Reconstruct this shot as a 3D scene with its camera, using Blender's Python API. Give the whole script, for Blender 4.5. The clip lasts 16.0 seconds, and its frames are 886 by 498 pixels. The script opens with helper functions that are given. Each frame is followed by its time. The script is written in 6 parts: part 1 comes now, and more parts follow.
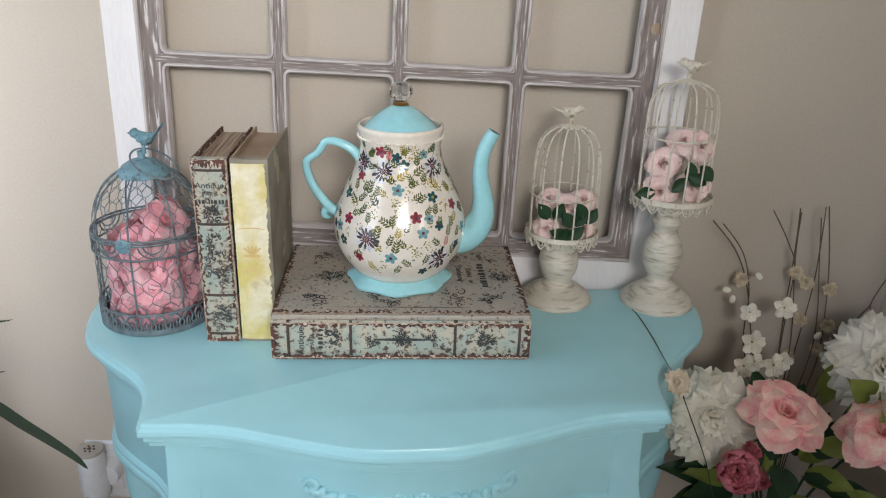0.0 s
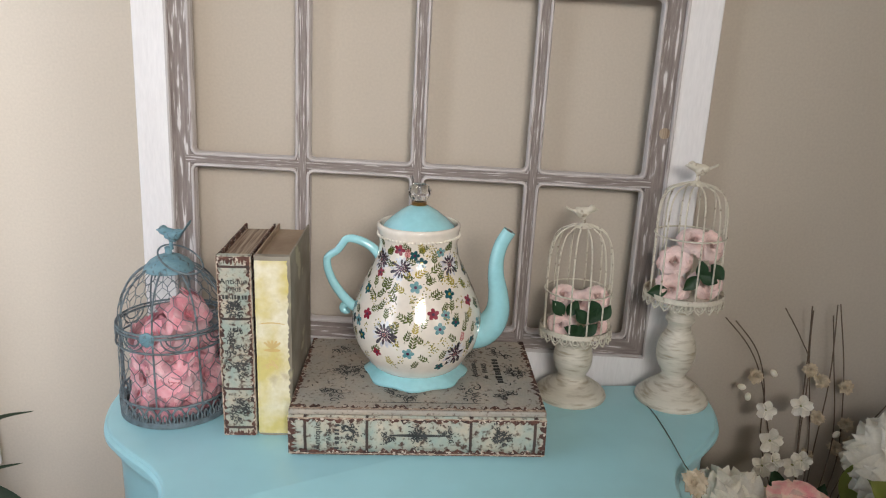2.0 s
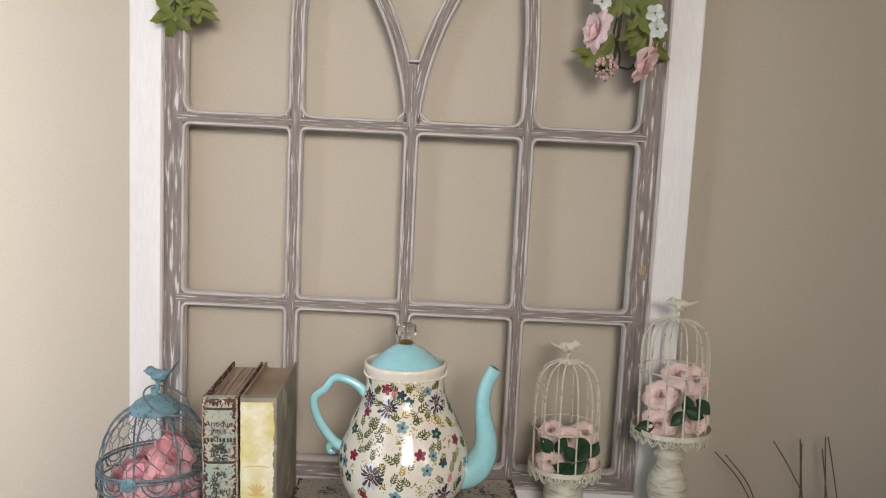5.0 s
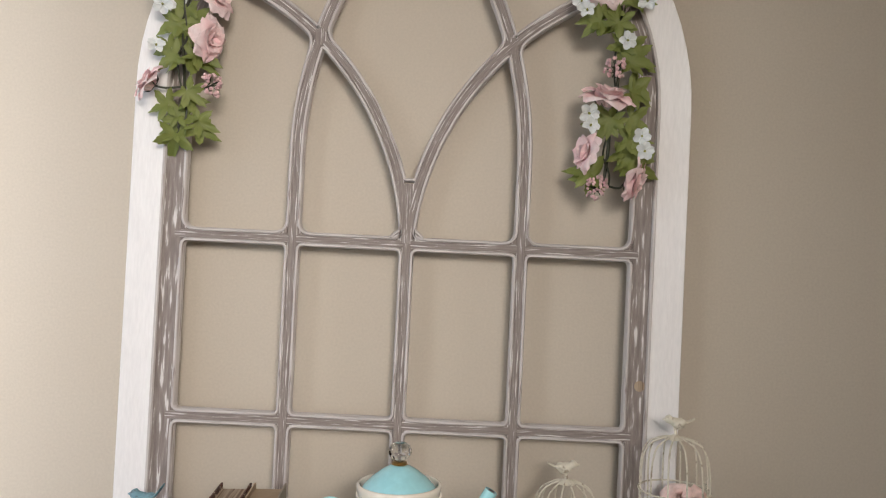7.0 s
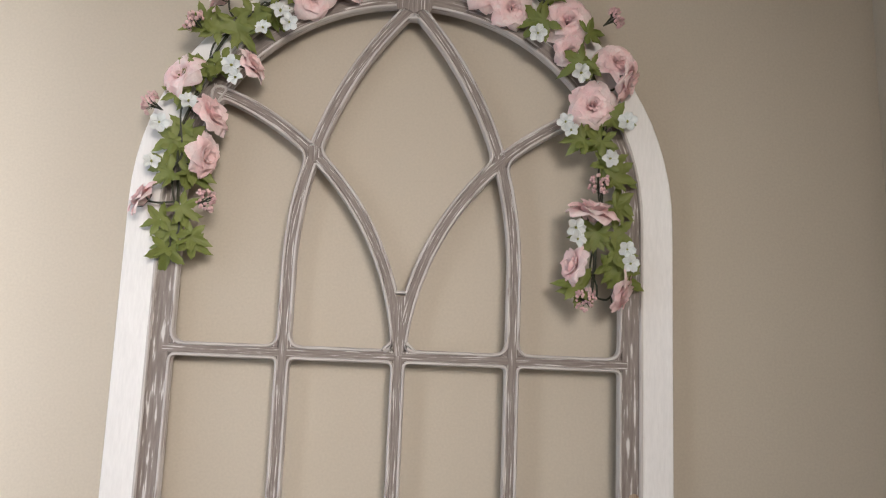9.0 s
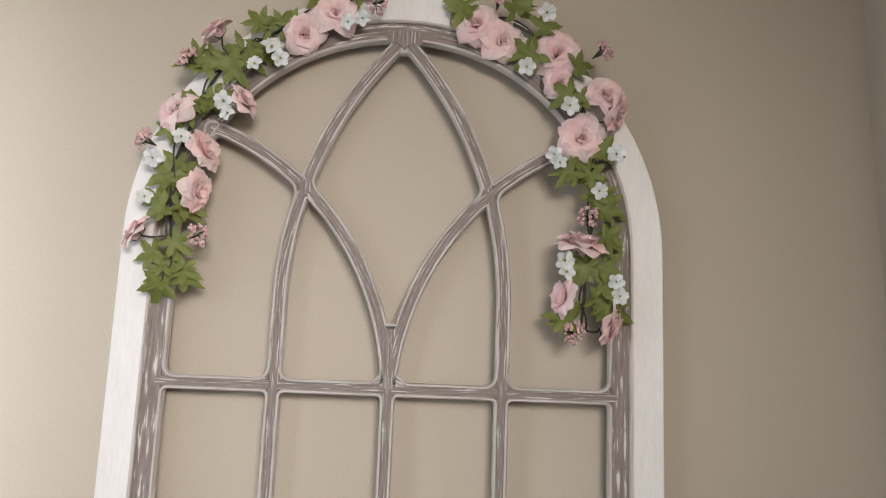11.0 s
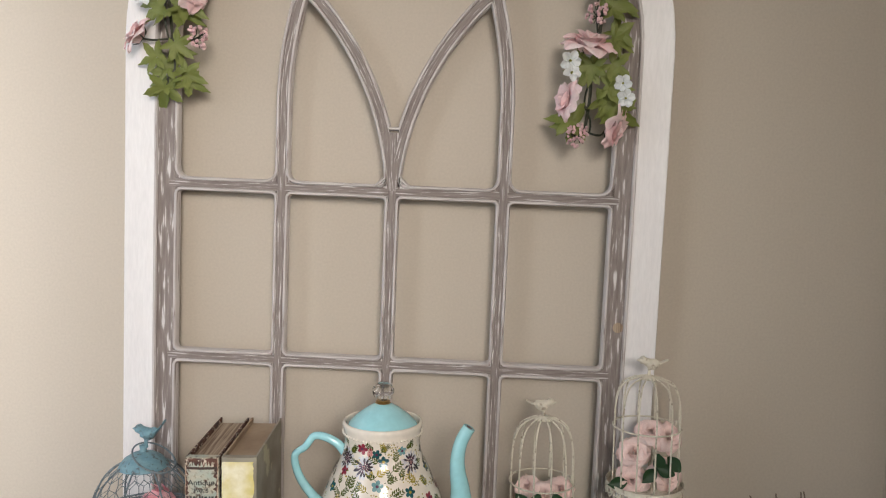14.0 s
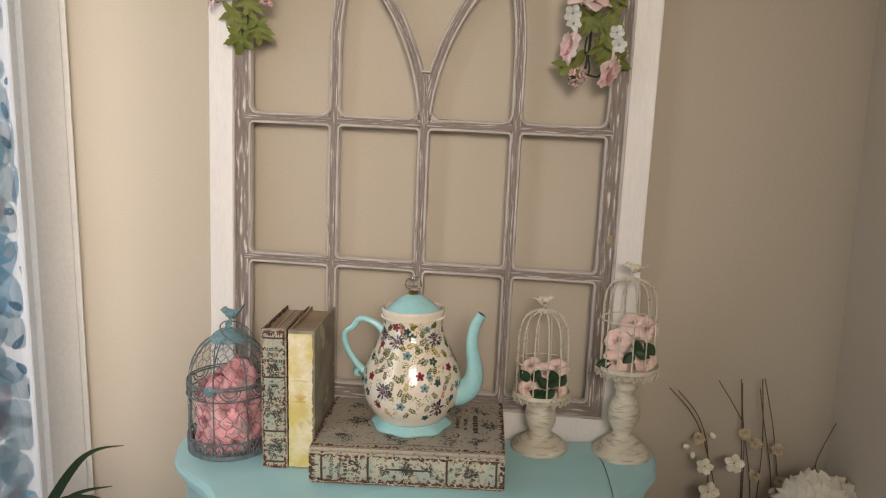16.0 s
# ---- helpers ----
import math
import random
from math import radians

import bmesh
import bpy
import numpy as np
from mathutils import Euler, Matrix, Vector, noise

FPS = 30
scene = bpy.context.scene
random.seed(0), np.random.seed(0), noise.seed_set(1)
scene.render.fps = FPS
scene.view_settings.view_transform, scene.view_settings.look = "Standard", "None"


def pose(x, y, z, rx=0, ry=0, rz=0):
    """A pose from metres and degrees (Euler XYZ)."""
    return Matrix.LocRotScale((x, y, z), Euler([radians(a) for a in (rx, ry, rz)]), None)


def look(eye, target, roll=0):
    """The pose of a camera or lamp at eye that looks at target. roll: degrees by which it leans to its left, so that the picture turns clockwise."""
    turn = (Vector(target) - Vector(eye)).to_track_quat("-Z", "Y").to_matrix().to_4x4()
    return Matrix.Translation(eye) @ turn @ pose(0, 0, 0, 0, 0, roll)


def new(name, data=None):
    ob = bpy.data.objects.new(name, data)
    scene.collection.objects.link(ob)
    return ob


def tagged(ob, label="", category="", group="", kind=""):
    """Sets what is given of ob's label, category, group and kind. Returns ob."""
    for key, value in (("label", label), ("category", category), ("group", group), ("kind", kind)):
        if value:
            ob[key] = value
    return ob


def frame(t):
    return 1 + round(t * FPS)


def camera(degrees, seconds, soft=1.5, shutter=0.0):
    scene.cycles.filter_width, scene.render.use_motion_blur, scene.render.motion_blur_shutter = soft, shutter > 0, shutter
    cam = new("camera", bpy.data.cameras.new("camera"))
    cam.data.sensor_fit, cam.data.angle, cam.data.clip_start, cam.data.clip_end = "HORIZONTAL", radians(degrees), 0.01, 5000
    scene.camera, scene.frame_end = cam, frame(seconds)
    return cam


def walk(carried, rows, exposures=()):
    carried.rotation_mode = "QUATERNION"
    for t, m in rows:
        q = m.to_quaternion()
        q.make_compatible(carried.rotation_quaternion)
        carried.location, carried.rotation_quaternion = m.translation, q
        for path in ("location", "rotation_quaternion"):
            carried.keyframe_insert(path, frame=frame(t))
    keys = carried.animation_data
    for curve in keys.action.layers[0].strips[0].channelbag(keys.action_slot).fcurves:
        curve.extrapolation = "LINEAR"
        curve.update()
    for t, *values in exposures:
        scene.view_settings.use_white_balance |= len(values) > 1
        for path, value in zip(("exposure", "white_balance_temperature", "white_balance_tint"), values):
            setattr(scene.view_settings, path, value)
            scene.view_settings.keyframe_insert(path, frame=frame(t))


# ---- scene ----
cam = camera(60.7, 16.0, soft=1.15)
PATH = [
    (0, (0.0601, -0.0731, 1.2383), (0.0626, 1.7788, 0.4829), 1.76),
    (0.5, (0.0551, -0.0771, 1.2379), (0.0309, 1.7922, 0.5268), 1.73),
    (1, (0.0530, -0.0813, 1.2405), (0.0179, 1.8074, 0.5835), 1.85),
    (1.5, (0.0558, -0.0854, 1.2522), (0.0139, 1.8202, 0.6467), 1.75),
    (2, (0.0538, -0.0908, 1.2557), (0.0177, 1.8354, 0.7184), 1.82),
    (2.5, (0.0548, -0.0928, 1.2565), (0.0227, 1.8488, 0.7782), 1.79),
    (3, (0.0547, -0.0972, 1.2601), (0.0268, 1.8565, 0.8332), 1.77),
    (3.5, (0.0586, -0.1026, 1.2647), (0.0279, 1.8613, 0.8879), 1.67),
    (4, (0.0576, -0.1041, 1.2696), (0.0330, 1.8682, 0.9389), 1.65),
    (6.5, (0.0520, -0.1061, 1.3014), (0.0496, 1.8937, 1.2690), 1.36),
    (7, (0.0510, -0.1073, 1.3043), (0.0523, 1.8922, 1.3432), 1.54),
    (7.5, (0.0489, -0.1078, 1.3093), (0.0542, 1.8897, 1.4093), 1.63),
    (8, (0.0408, -0.1093, 1.3150), (0.0600, 1.8834, 1.4841), 1.70),
    (8.5, (0.0197, -0.1161, 1.3221), (0.0839, 1.8697, 1.5516), 1.18),
    (9, (0.0076, -0.1188, 1.3297), (0.1038, 1.8582, 1.6161), 0.99),
    (9.2, (0.0095, -0.1210, 1.3315), (0.1014, 1.8529, 1.6397), 1.00),
    (11.3, (0.0460, -0.1337, 1.3611), (0.0998, 1.8404, 1.6777), 1.00),
    (11.5, (0.0450, -0.1357, 1.3609), (0.1012, 1.8422, 1.6518), 1.00),
    (12, (0.0371, -0.1362, 1.3556), (0.1046, 1.8513, 1.5683), 1.06),
    (12.5, (0.0302, -0.1276, 1.3493), (0.0916, 1.8690, 1.4492), 1.08),
    (13, (0.0423, -0.1212, 1.3451), (0.0525, 1.8787, 1.3349), 1.32),
    (13.5, (0.0703, -0.1240, 1.3433), (0.0400, 1.8734, 1.2448), 1.24),
    (14, (0.1134, -0.1388, 1.3416), (0.0471, 1.8532, 1.1748), 1.14),
    (14.5, (0.1604, -0.1776, 1.3378), (0.0432, 1.8059, 1.1091), 1.08),
    (15, (0.1825, -0.2265, 1.3356), (0.0160, 1.7476, 1.0612), 1.02),
    (15.5, (0.1844, -0.2839, 1.3374), (-0.0184, 1.6809, 1.0241), 1.03),
    (16, (0.1904, -0.3804, 1.3385), (-0.0291, 1.5791, 1.0042), 1.28),
]
EXPOSURES = [(0.0, 0.05, 6150, 13), (2.0, 0.0, 6400, 14), (4.0, -0.03, 6600, 14), (14.0, -0.05, 6600, 14), (15.0, -0.12, 7000, 15), (16.0, -0.22, 7500, 16)]
walk(cam, [(t, look(eye, target, roll)) for t, eye, target, roll in PATH], EXPOSURES)

# ---- world and light ----
WALL_Y, LEFT_X, RIGHT_X, CEIL = 1.0156, -0.7600, 0.7612, 2.45
world = bpy.data.worlds.new("sky")
scene.world = world
world.use_nodes = True
wn = world.node_tree.nodes
sky = wn.new("ShaderNodeTexSky")
sky.sky_type, sky.sun_disc = "NISHITA", False
sky.sun_elevation, sky.sun_rotation = radians(40), radians(200)
wn["Background"].inputs["Strength"].default_value = 0.12
world.node_tree.links.new(sky.outputs[0], wn["Background"].inputs["Color"])


def area(name, m, sx, sy, power, color):
    d = bpy.data.lights.new(name, "AREA")
    d.shape, d.size, d.size_y, d.energy, d.color = "RECTANGLE", sx, sy, power, color
    ob = new(name, d)
    ob.matrix_world = m
    return ob


# daylight of the side window and the window across the room
area("daylight_side", look((LEFT_X - 0.13, 0.35, 1.35), (1.0, 0.75, 1.15)), 1.1, 1.4, 11.5, (0.84, 0.93, 1.0))
# added unseen lamp behind the camera, its narrow beam brightens the wall left of centre
area("rear_beam", look((0.45, -1.78, 1.95), (-0.42, 1.0, 1.25)), 0.85, 0.6, 5.9, (1.0, 0.95, 0.87)).data.spread = radians(54)
area("daylight_right", look((2.48, -1.20, 1.75), (0.0, 0.85, 0.9)), 1.5, 0.9, 15, (1.0, 0.96, 0.90))

# ---- materials ----


def mat(name, c1, c2=None, scale=8.0, rough=0.5, bump=0.0, metal=0.0, fine=120.0, stretch=(1, 1, 1), coat=0.0, contrast=(0.35, 0.65), c3=None, spot=30.0, spot_edge=(0.6, 0.66), uv=False, trans=0.0, rvar=0.12, isl=0.0):
    m = bpy.data.materials.new(name)
    m.use_nodes = True
    N, L = m.node_tree.nodes, m.node_tree.links
    b = N["Principled BSDF"]
    b.inputs["Roughness"].default_value, b.inputs["Metallic"].default_value = rough, metal
    b.inputs["Coat Weight"].default_value = coat
    b.inputs["Coat Roughness"].default_value = 0.08
    tc, mp = N.new("ShaderNodeTexCoord"), N.new("ShaderNodeMapping")
    mp.inputs["Scale"].default_value = stretch
    L.new(tc.outputs["UV" if uv else "Object"], mp.inputs["Vector"])

    def noise_tex(sc, det):
        n = N.new("ShaderNodeTexNoise")
        n.inputs["Scale"].default_value, n.inputs["Detail"].default_value = sc, det
        L.new(mp.outputs[0], n.inputs["Vector"])
        return n

    def ramp(src, lo, hi):
        r = N.new("ShaderNodeMapRange")
        r.inputs["From Min"].default_value, r.inputs["From Max"].default_value = lo, hi
        L.new(src, r.inputs["Value"])
        return r.outputs[0]

    def mix(f, a, bb):
        x = N.new("ShaderNodeMix")
        x.data_type = "RGBA"
        if isinstance(f, float):
            x.inputs["Factor"].default_value = f
        else:
            L.new(f, x.inputs["Factor"])
        for sock, v in ((x.inputs[6], a), (x.inputs[7], bb)):
            if isinstance(v, tuple):
                sock.default_value = (*v, 1)
            else:
                L.new(v, sock)
        return x.outputs[2]

    big, small = noise_tex(scale, 4), noise_tex(fine, 3)
    col = mix(ramp(big.outputs["Fac"], *contrast), c1, c2 or tuple(v * 0.9 for v in c1))
    col = mix(ramp(small.outputs["Fac"], 0.3, 1.6), col, tuple(v * 0.75 for v in c1))
    if c3:
        sp = noise_tex(spot, 6)
        col = mix(ramp(sp.outputs["Fac"], *spot_edge), col, c3)
    if isl:
        geo = N.new("ShaderNodeNewGeometry")
        hsv = N.new("ShaderNodeHueSaturation")
        L.new(col, hsv.inputs["Color"])
        L.new(ramp(geo.outputs["Random Per Island"], -0.5 / isl, 0.5 / isl), hsv.inputs["Value"])
        mr = N.new("ShaderNodeMapRange")
        mr.inputs["To Min"].default_value, mr.inputs["To Max"].default_value = 1 - isl, 1 + isl
        L.new(geo.outputs["Random Per Island"], mr.inputs["Value"])
        L.new(mr.outputs[0], hsv.inputs["Value"])
        col = hsv.outputs[0]
    L.new(col, b.inputs["Base Color"])
    rr = N.new("ShaderNodeMapRange")
    rr.inputs["To Min"].default_value, rr.inputs["To Max"].default_value = max(0.02, rough - rvar), min(1, rough + rvar)
    L.new(big.outputs["Fac"], rr.inputs["Value"])
    L.new(rr.outputs[0], b.inputs["Roughness"])
    if bump:
        bp = N.new("ShaderNodeBump")
        bp.inputs["Strength"].default_value, bp.inputs["Distance"].default_value = bump, 0.002
        L.new(small.outputs["Fac"], bp.inputs["Height"])
        L.new(bp.outputs[0], b.inputs["Normal"])
    if trans:
        tr, ms = N.new("ShaderNodeBsdfTranslucent"), N.new("ShaderNodeMixShader")
        ms.inputs[0].default_value = trans
        L.new(col, tr.inputs["Color"])
        L.new(b.outputs[0], ms.inputs[1])
        L.new(tr.outputs[0], ms.inputs[2])
        L.new(ms.outputs[0], N["Material Output"].inputs["Surface"])
    return m


M_WALL = mat("wall_paint", (0.52, 0.458, 0.378), (0.495, 0.432, 0.352), 1.6, 0.75, 0.10, fine=260)
M_CEIL = mat("ceiling_paint", (0.78, 0.77, 0.74), None, 2, 0.85, 0.1)
M_FLOOR = mat("floor_oak", (0.30, 0.19, 0.11), (0.22, 0.13, 0.07), 5, 0.4, 0.1, stretch=(8, 1, 1))
M_TRIM = mat("trim_paint", (0.80, 0.80, 0.80), (0.76, 0.76, 0.76), 6, 0.35, 0.03)
M_BOARD = mat("white_board", (0.82, 0.80, 0.79), (0.78, 0.755, 0.745), 5, 0.45, 0.06, stretch=(6, 6, 1), fine=60)
M_WASH = mat("whitewashed_wood", (0.195, 0.157, 0.140), (0.33, 0.282, 0.260), 7, 0.6, 0.5, stretch=(3.0, 60, 1), uv=True, fine=30, c3=(0.66, 0.625, 0.605), spot=7, spot_edge=(0.57, 0.64))
M_BEAD = mat("whitewashed_bead", (0.61, 0.568, 0.55), (0.45, 0.405, 0.385), 9, 0.5, 0.25, stretch=(1.2, 20, 1), uv=True, fine=60, c3=(0.27, 0.22, 0.20), spot=13, spot_edge=(0.58, 0.67))
M_AQUA = mat("aqua_paint", (0.385, 0.70, 0.755), (0.40, 0.715, 0.765), 2, 0.30, 0.02, fine=14, rvar=0.05)
M_POTAQUA = mat("aqua_glaze", (0.33, 0.67, 0.72), (0.36, 0.69, 0.73), 12, 0.12, 0, coat=0.8, rvar=0.04)
M_CREAM = mat("cream_glaze", (0.80, 0.73, 0.63), (0.78, 0.70, 0.60), 20, 0.14, 0, coat=0.8, rvar=0.04)
M_BRASS = mat("aged_brass", (0.45, 0.30, 0.12), (0.3, 0.19, 0.08), 80, 0.35, 0, 0.9)
M_ANTIQ = mat("antique_paper", (0.36, 0.43, 0.375), (0.56, 0.48, 0.36), 48, 0.6, 0.5, fine=260, c3=(0.085, 0.048, 0.035), spot=170, spot_edge=(0.53, 0.66))
M_ANTIQ_TOP = mat("antique_lid_paper", (0.37, 0.355, 0.31), (0.47, 0.40, 0.32), 22, 0.6, 0.45, fine=220, c3=(0.13, 0.085, 0.065), spot=190, spot_edge=(0.58, 0.70))
M_WORN = mat("worn_cover_edge", (0.042, 0.020, 0.016), (0.15, 0.060, 0.040), 90, 0.7, 0.4, fine=240, c3=(0.62, 0.53, 0.43), spot=240, spot_edge=(0.57, 0.62))
M_CHIP = mat("cream_chipped_edge", (0.60, 0.50, 0.39), (0.30, 0.17, 0.11), 130, 0.7, 0.4, fine=240)
# dark spine bands; also the painted shade in the spout mouth and vent holes
M_BAND_SHADE = mat("dark_band_and_hole_shade", (0.05, 0.035, 0.03), (0.09, 0.05, 0.04), 40, 0.6, 0.3)
M_INK = mat("dark_print", (0.030, 0.033, 0.033), (0.075, 0.075, 0.070), 50, 0.7, 0)
M_PAGES = mat("old_pages", (0.43, 0.33, 0.235), (0.17, 0.105, 0.065), 26, 0.8, 0.5, stretch=(13, 0.4, 0.4), fine=60, contrast=(0.40, 0.60))
M_YELLOW = mat("yellow_cloth_paper", (0.68, 0.57, 0.20), (0.82, 0.76, 0.58), 15, 0.7, 0.4, fine=160, contrast=(0.44, 0.58), c3=(0.42, 0.31, 0.15), spot=30, spot_edge=(0.60, 0.74))
M_GREYCOVER = mat("grey_cover", (0.33, 0.30, 0.24), (0.22, 0.185, 0.14), 18, 0.7, 0.3, fine=120, c3=(0.42, 0.38, 0.26), spot=30)
M_TAN = mat("tan_board", (0.37, 0.27, 0.18), (0.27, 0.185, 0.12), 20, 0.7, 0.4)

# ---- mesh helpers ----


def part(name, bm, material, parent=None, label="", smooth=False, recalc=True, sharp=42):
    if recalc:
        bmesh.ops.recalc_face_normals(bm, faces=bm.faces)
    me = bpy.data.meshes.new(name)
    bm.to_mesh(me)
    bm.free()
    me.materials.append(material)
    if smooth:
        for p in me.polygons:
            p.use_smooth = True
        me.set_sharp_from_angle(angle=radians(sharp))
    ob = new(name, me)
    if parent:
        ob.parent = parent
    if label:
        ob["label"] = label
    return ob


def again(ob, m, parent=None):
    o = new(ob.name.split(".")[0], ob.data)
    o.parent = parent or ob.parent
    o.matrix_basis = m
    if "label" in ob:
        o["label"] = ob["label"]
    return o


def sized(m, x, y, z):
    return m @ Matrix.Diagonal((x, y, z, 1))


def thing(name, m, label, category, group="", kind=""):
    e = new(name)
    e.empty_display_size = 0.05
    e.matrix_world = m
    return tagged(e, label, category, group, kind)


def box(bm, x0, x1, y0, y1, z0, z1, bevel=0.0, seg=2, m=None):
    r = bmesh.ops.create_cube(bm, size=1, matrix=Matrix.LocRotScale(((x0 + x1) / 2, (y0 + y1) / 2, (z0 + z1) / 2), None, (x1 - x0, y1 - y0, z1 - z0)))
    vs = r["verts"]
    if bevel:
        es = list({e for v in vs for e in v.link_edges})
        rb = bmesh.ops.bevel(bm, geom=es, offset=bevel, segments=seg, affect="EDGES", profile=0.5)
        vs = list({v for f in rb["faces"] for v in f.verts} | {v for v in vs if v.is_valid})
    if m is not None:
        bmesh.ops.transform(bm, matrix=m, verts=vs)
    return bm


def boxm(*a, **k):
    return box(bmesh.new(), *a, **k)


def lathe(bm, prof, n=48, m=Matrix(), wob=None):
    rings = []
    for r, z in prof:
        if r <= 1e-6:
            rings.append([bm.verts.new(m @ Vector((0, 0, z)))])
        else:
            row = []
            for i in range(n):
                a = 2 * math.pi * i / n
                k = wob(a, r, z) if wob else 1.0
                row.append(bm.verts.new(m @ Vector((r * k * math.cos(a), r * k * math.sin(a), z))))
            rings.append(row)
    for a, b in zip(rings, rings[1:]):
        for i in range(n):
            j = (i + 1) % n
            if len(a) == 1 and len(b) > 1:
                bm.faces.new((a[0], b[i], b[j]))
            elif len(b) == 1 and len(a) > 1:
                bm.faces.new((a[i], a[j], b[0]))
            elif len(a) > 1:
                bm.faces.new((a[i], a[j], b[j], b[i]))
    return bm


def catmull(pts, n=8, closed=False):
    P = [Vector(p) for p in pts]
    out = []
    k = len(P)
    for i in range(k if closed else k - 1):
        if closed:
            a, b, c, d = P[i - 1], P[i], P[(i + 1) % k], P[(i + 2) % k]
        else:
            a, b, c, d = P[max(i - 1, 0)], P[i], P[i + 1], P[min(i + 2, k - 1)]
        for s in range(n):
            t = s / n
            out.append(0.5 * ((2 * b) + (c - a) * t + (2 * a - 5 * b + 4 * c - d) * t * t + (3 * b - a - 3 * c + d) * t ** 3))
    if not closed:
        out.append(P[-1])
    return out


def sweep(bm, pts, prof, up=None, closed=False, radii=None, caps=True):
    """A profile (list of side, height pairs, closed loop) carried along points; height runs along up."""
    P = [Vector(p) for p in pts]
    n, uvl = len(P), bm.loops.layers.uv.verify()
    rows, last, dist, ds = [], None, 0.0, []
    for i, p in enumerate(P):
        a = P[i - 1] if (i or closed) else P[i]
        b = P[(i + 1) % n] if (i < n - 1 or closed) else P[i]
        t = (b - a).normalized()
        if up is not None:
            u = Vector(up)
            s = t.cross(u).normalized()
            u = s.cross(t).normalized()
        else:
            if last is None:
                s = t.orthogonal().normalized()
            else:
                s = (last - t * last.dot(t)).normalized()
            u = s.cross(t).normalized()
        last = s
        if i:
            dist += (p - P[i - 1]).length
        ds.append(dist)
        k = radii[i] if radii else 1.0
        rows.append([bm.verts.new(p + s * (x * k) + u * (y * k)) for x, y in prof])
    m = len(prof)
    w = [0.0]
    for i in range(m):
        x, y = prof[i]
        x2, y2 = prof[(i + 1) % m]
        w.append(w[-1] + math.hypot(x2 - x, y2 - y))
    for i in range(n if closed else n - 1):
        i2 = (i + 1) % n
        d2 = ds[i2] if i2 else ds[-1] + (P[0] - P[-1]).length
        for j in range(m):
            j2 = (j + 1) % m
            f = bm.faces.new((rows[i][j], rows[i][j2], rows[i2][j2], rows[i2][j]))
            for lp, (uu, vv) in zip(f.loops, ((ds[i], w[j]), (ds[i], w[j + 1]), (d2, w[j + 1]), (d2, w[j]))):
                lp[uvl].uv = (uu, vv)
    if caps and not closed and m > 2:
        bm.faces.new(rows[0][::-1])
        bm.faces.new(rows[-1])
    return bm


def circle(r, n=8, flat=1.0):
    return [(r * math.cos(2 * math.pi * i / n), r * flat * math.sin(2 * math.pi * i / n)) for i in range(n)]


def tube(bm, pts, r, n=6, closed=False, radii=None, up=None):
    return sweep(bm, pts, circle(r, n), up, closed, radii)


def loop_pts(r, z, n=40, x=0.0, y=0.0):
    return [(x + r * math.cos(2 * math.pi * i / n), y + r * math.sin(2 * math.pi * i / n), z) for i in range(n)]


def sheet(bm, fn, nu, nv):
    """A grid of points fn(u, v), u and v from 0 to 1."""
    g = [[bm.verts.new(fn(i / nu, j / nv)) for j in range(nv + 1)] for i in range(nu + 1)]
    for i in range(nu):
        for j in range(nv):
            bm.faces.new((g[i][j], g[i + 1][j], g[i + 1][j + 1], g[i][j + 1]))
    return bm


def loft(bm, rows, cap=True):
    R = [[bm.verts.new(p) for p in row] for row in rows]
    m = len(R[0])
    for a, b in zip(R, R[1:]):
        for j in range(m):
            bm.faces.new((a[j], a[(j + 1) % m], b[(j + 1) % m], b[j]))
    if cap:
        bm.faces.new(R[0][::-1])
        bm.faces.new(R[-1])
    return bm


# ---- the room ----


def slab(name, label, material, *a):
    return tagged(part(name, boxm(*a), material), label, "wall" if "wall" in name else name.split("_")[0], kind="structure")


slab("floor", "plain oak floor under the console table", M_FLOOR, -0.95, 2.6, -3.0, 1.2, -0.05, 0.0)
slab("ceiling", "plain white painted ceiling", M_CEIL, -0.95, 2.6, -3.0, 1.2, CEIL, CEIL + 0.06)
slab("wall_back", "beige painted wall behind the console table", M_WALL, -0.95, 0.95, WALL_Y, WALL_Y + 0.12, 0.0, CEIL)
slab("wall_return", "beige painted side wall at the corner", M_WALL, RIGHT_X, RIGHT_X + 0.12, 0.10, WALL_Y, 0.0, CEIL)
slab("wall_jog", "beige painted wall past the corner", M_WALL, RIGHT_X + 0.12, 2.6, 0.10, 0.22, 0.0, CEIL)
# the wall across the room, with a window opening
for nm, a in (("wall_right", (-2.9, -1.95, 0.0, CEIL)), ("wall_right_b", (-0.45, 0.10, 0.0, CEIL)), ("wall_right_c", (-1.95, -0.45, 0.0, 0.90)), ("wall_right_d", (-1.95, -0.45, 2.20, CEIL))):
    slab(nm, "beige painted wall across the room", M_WALL, 2.5, 2.6, *a)
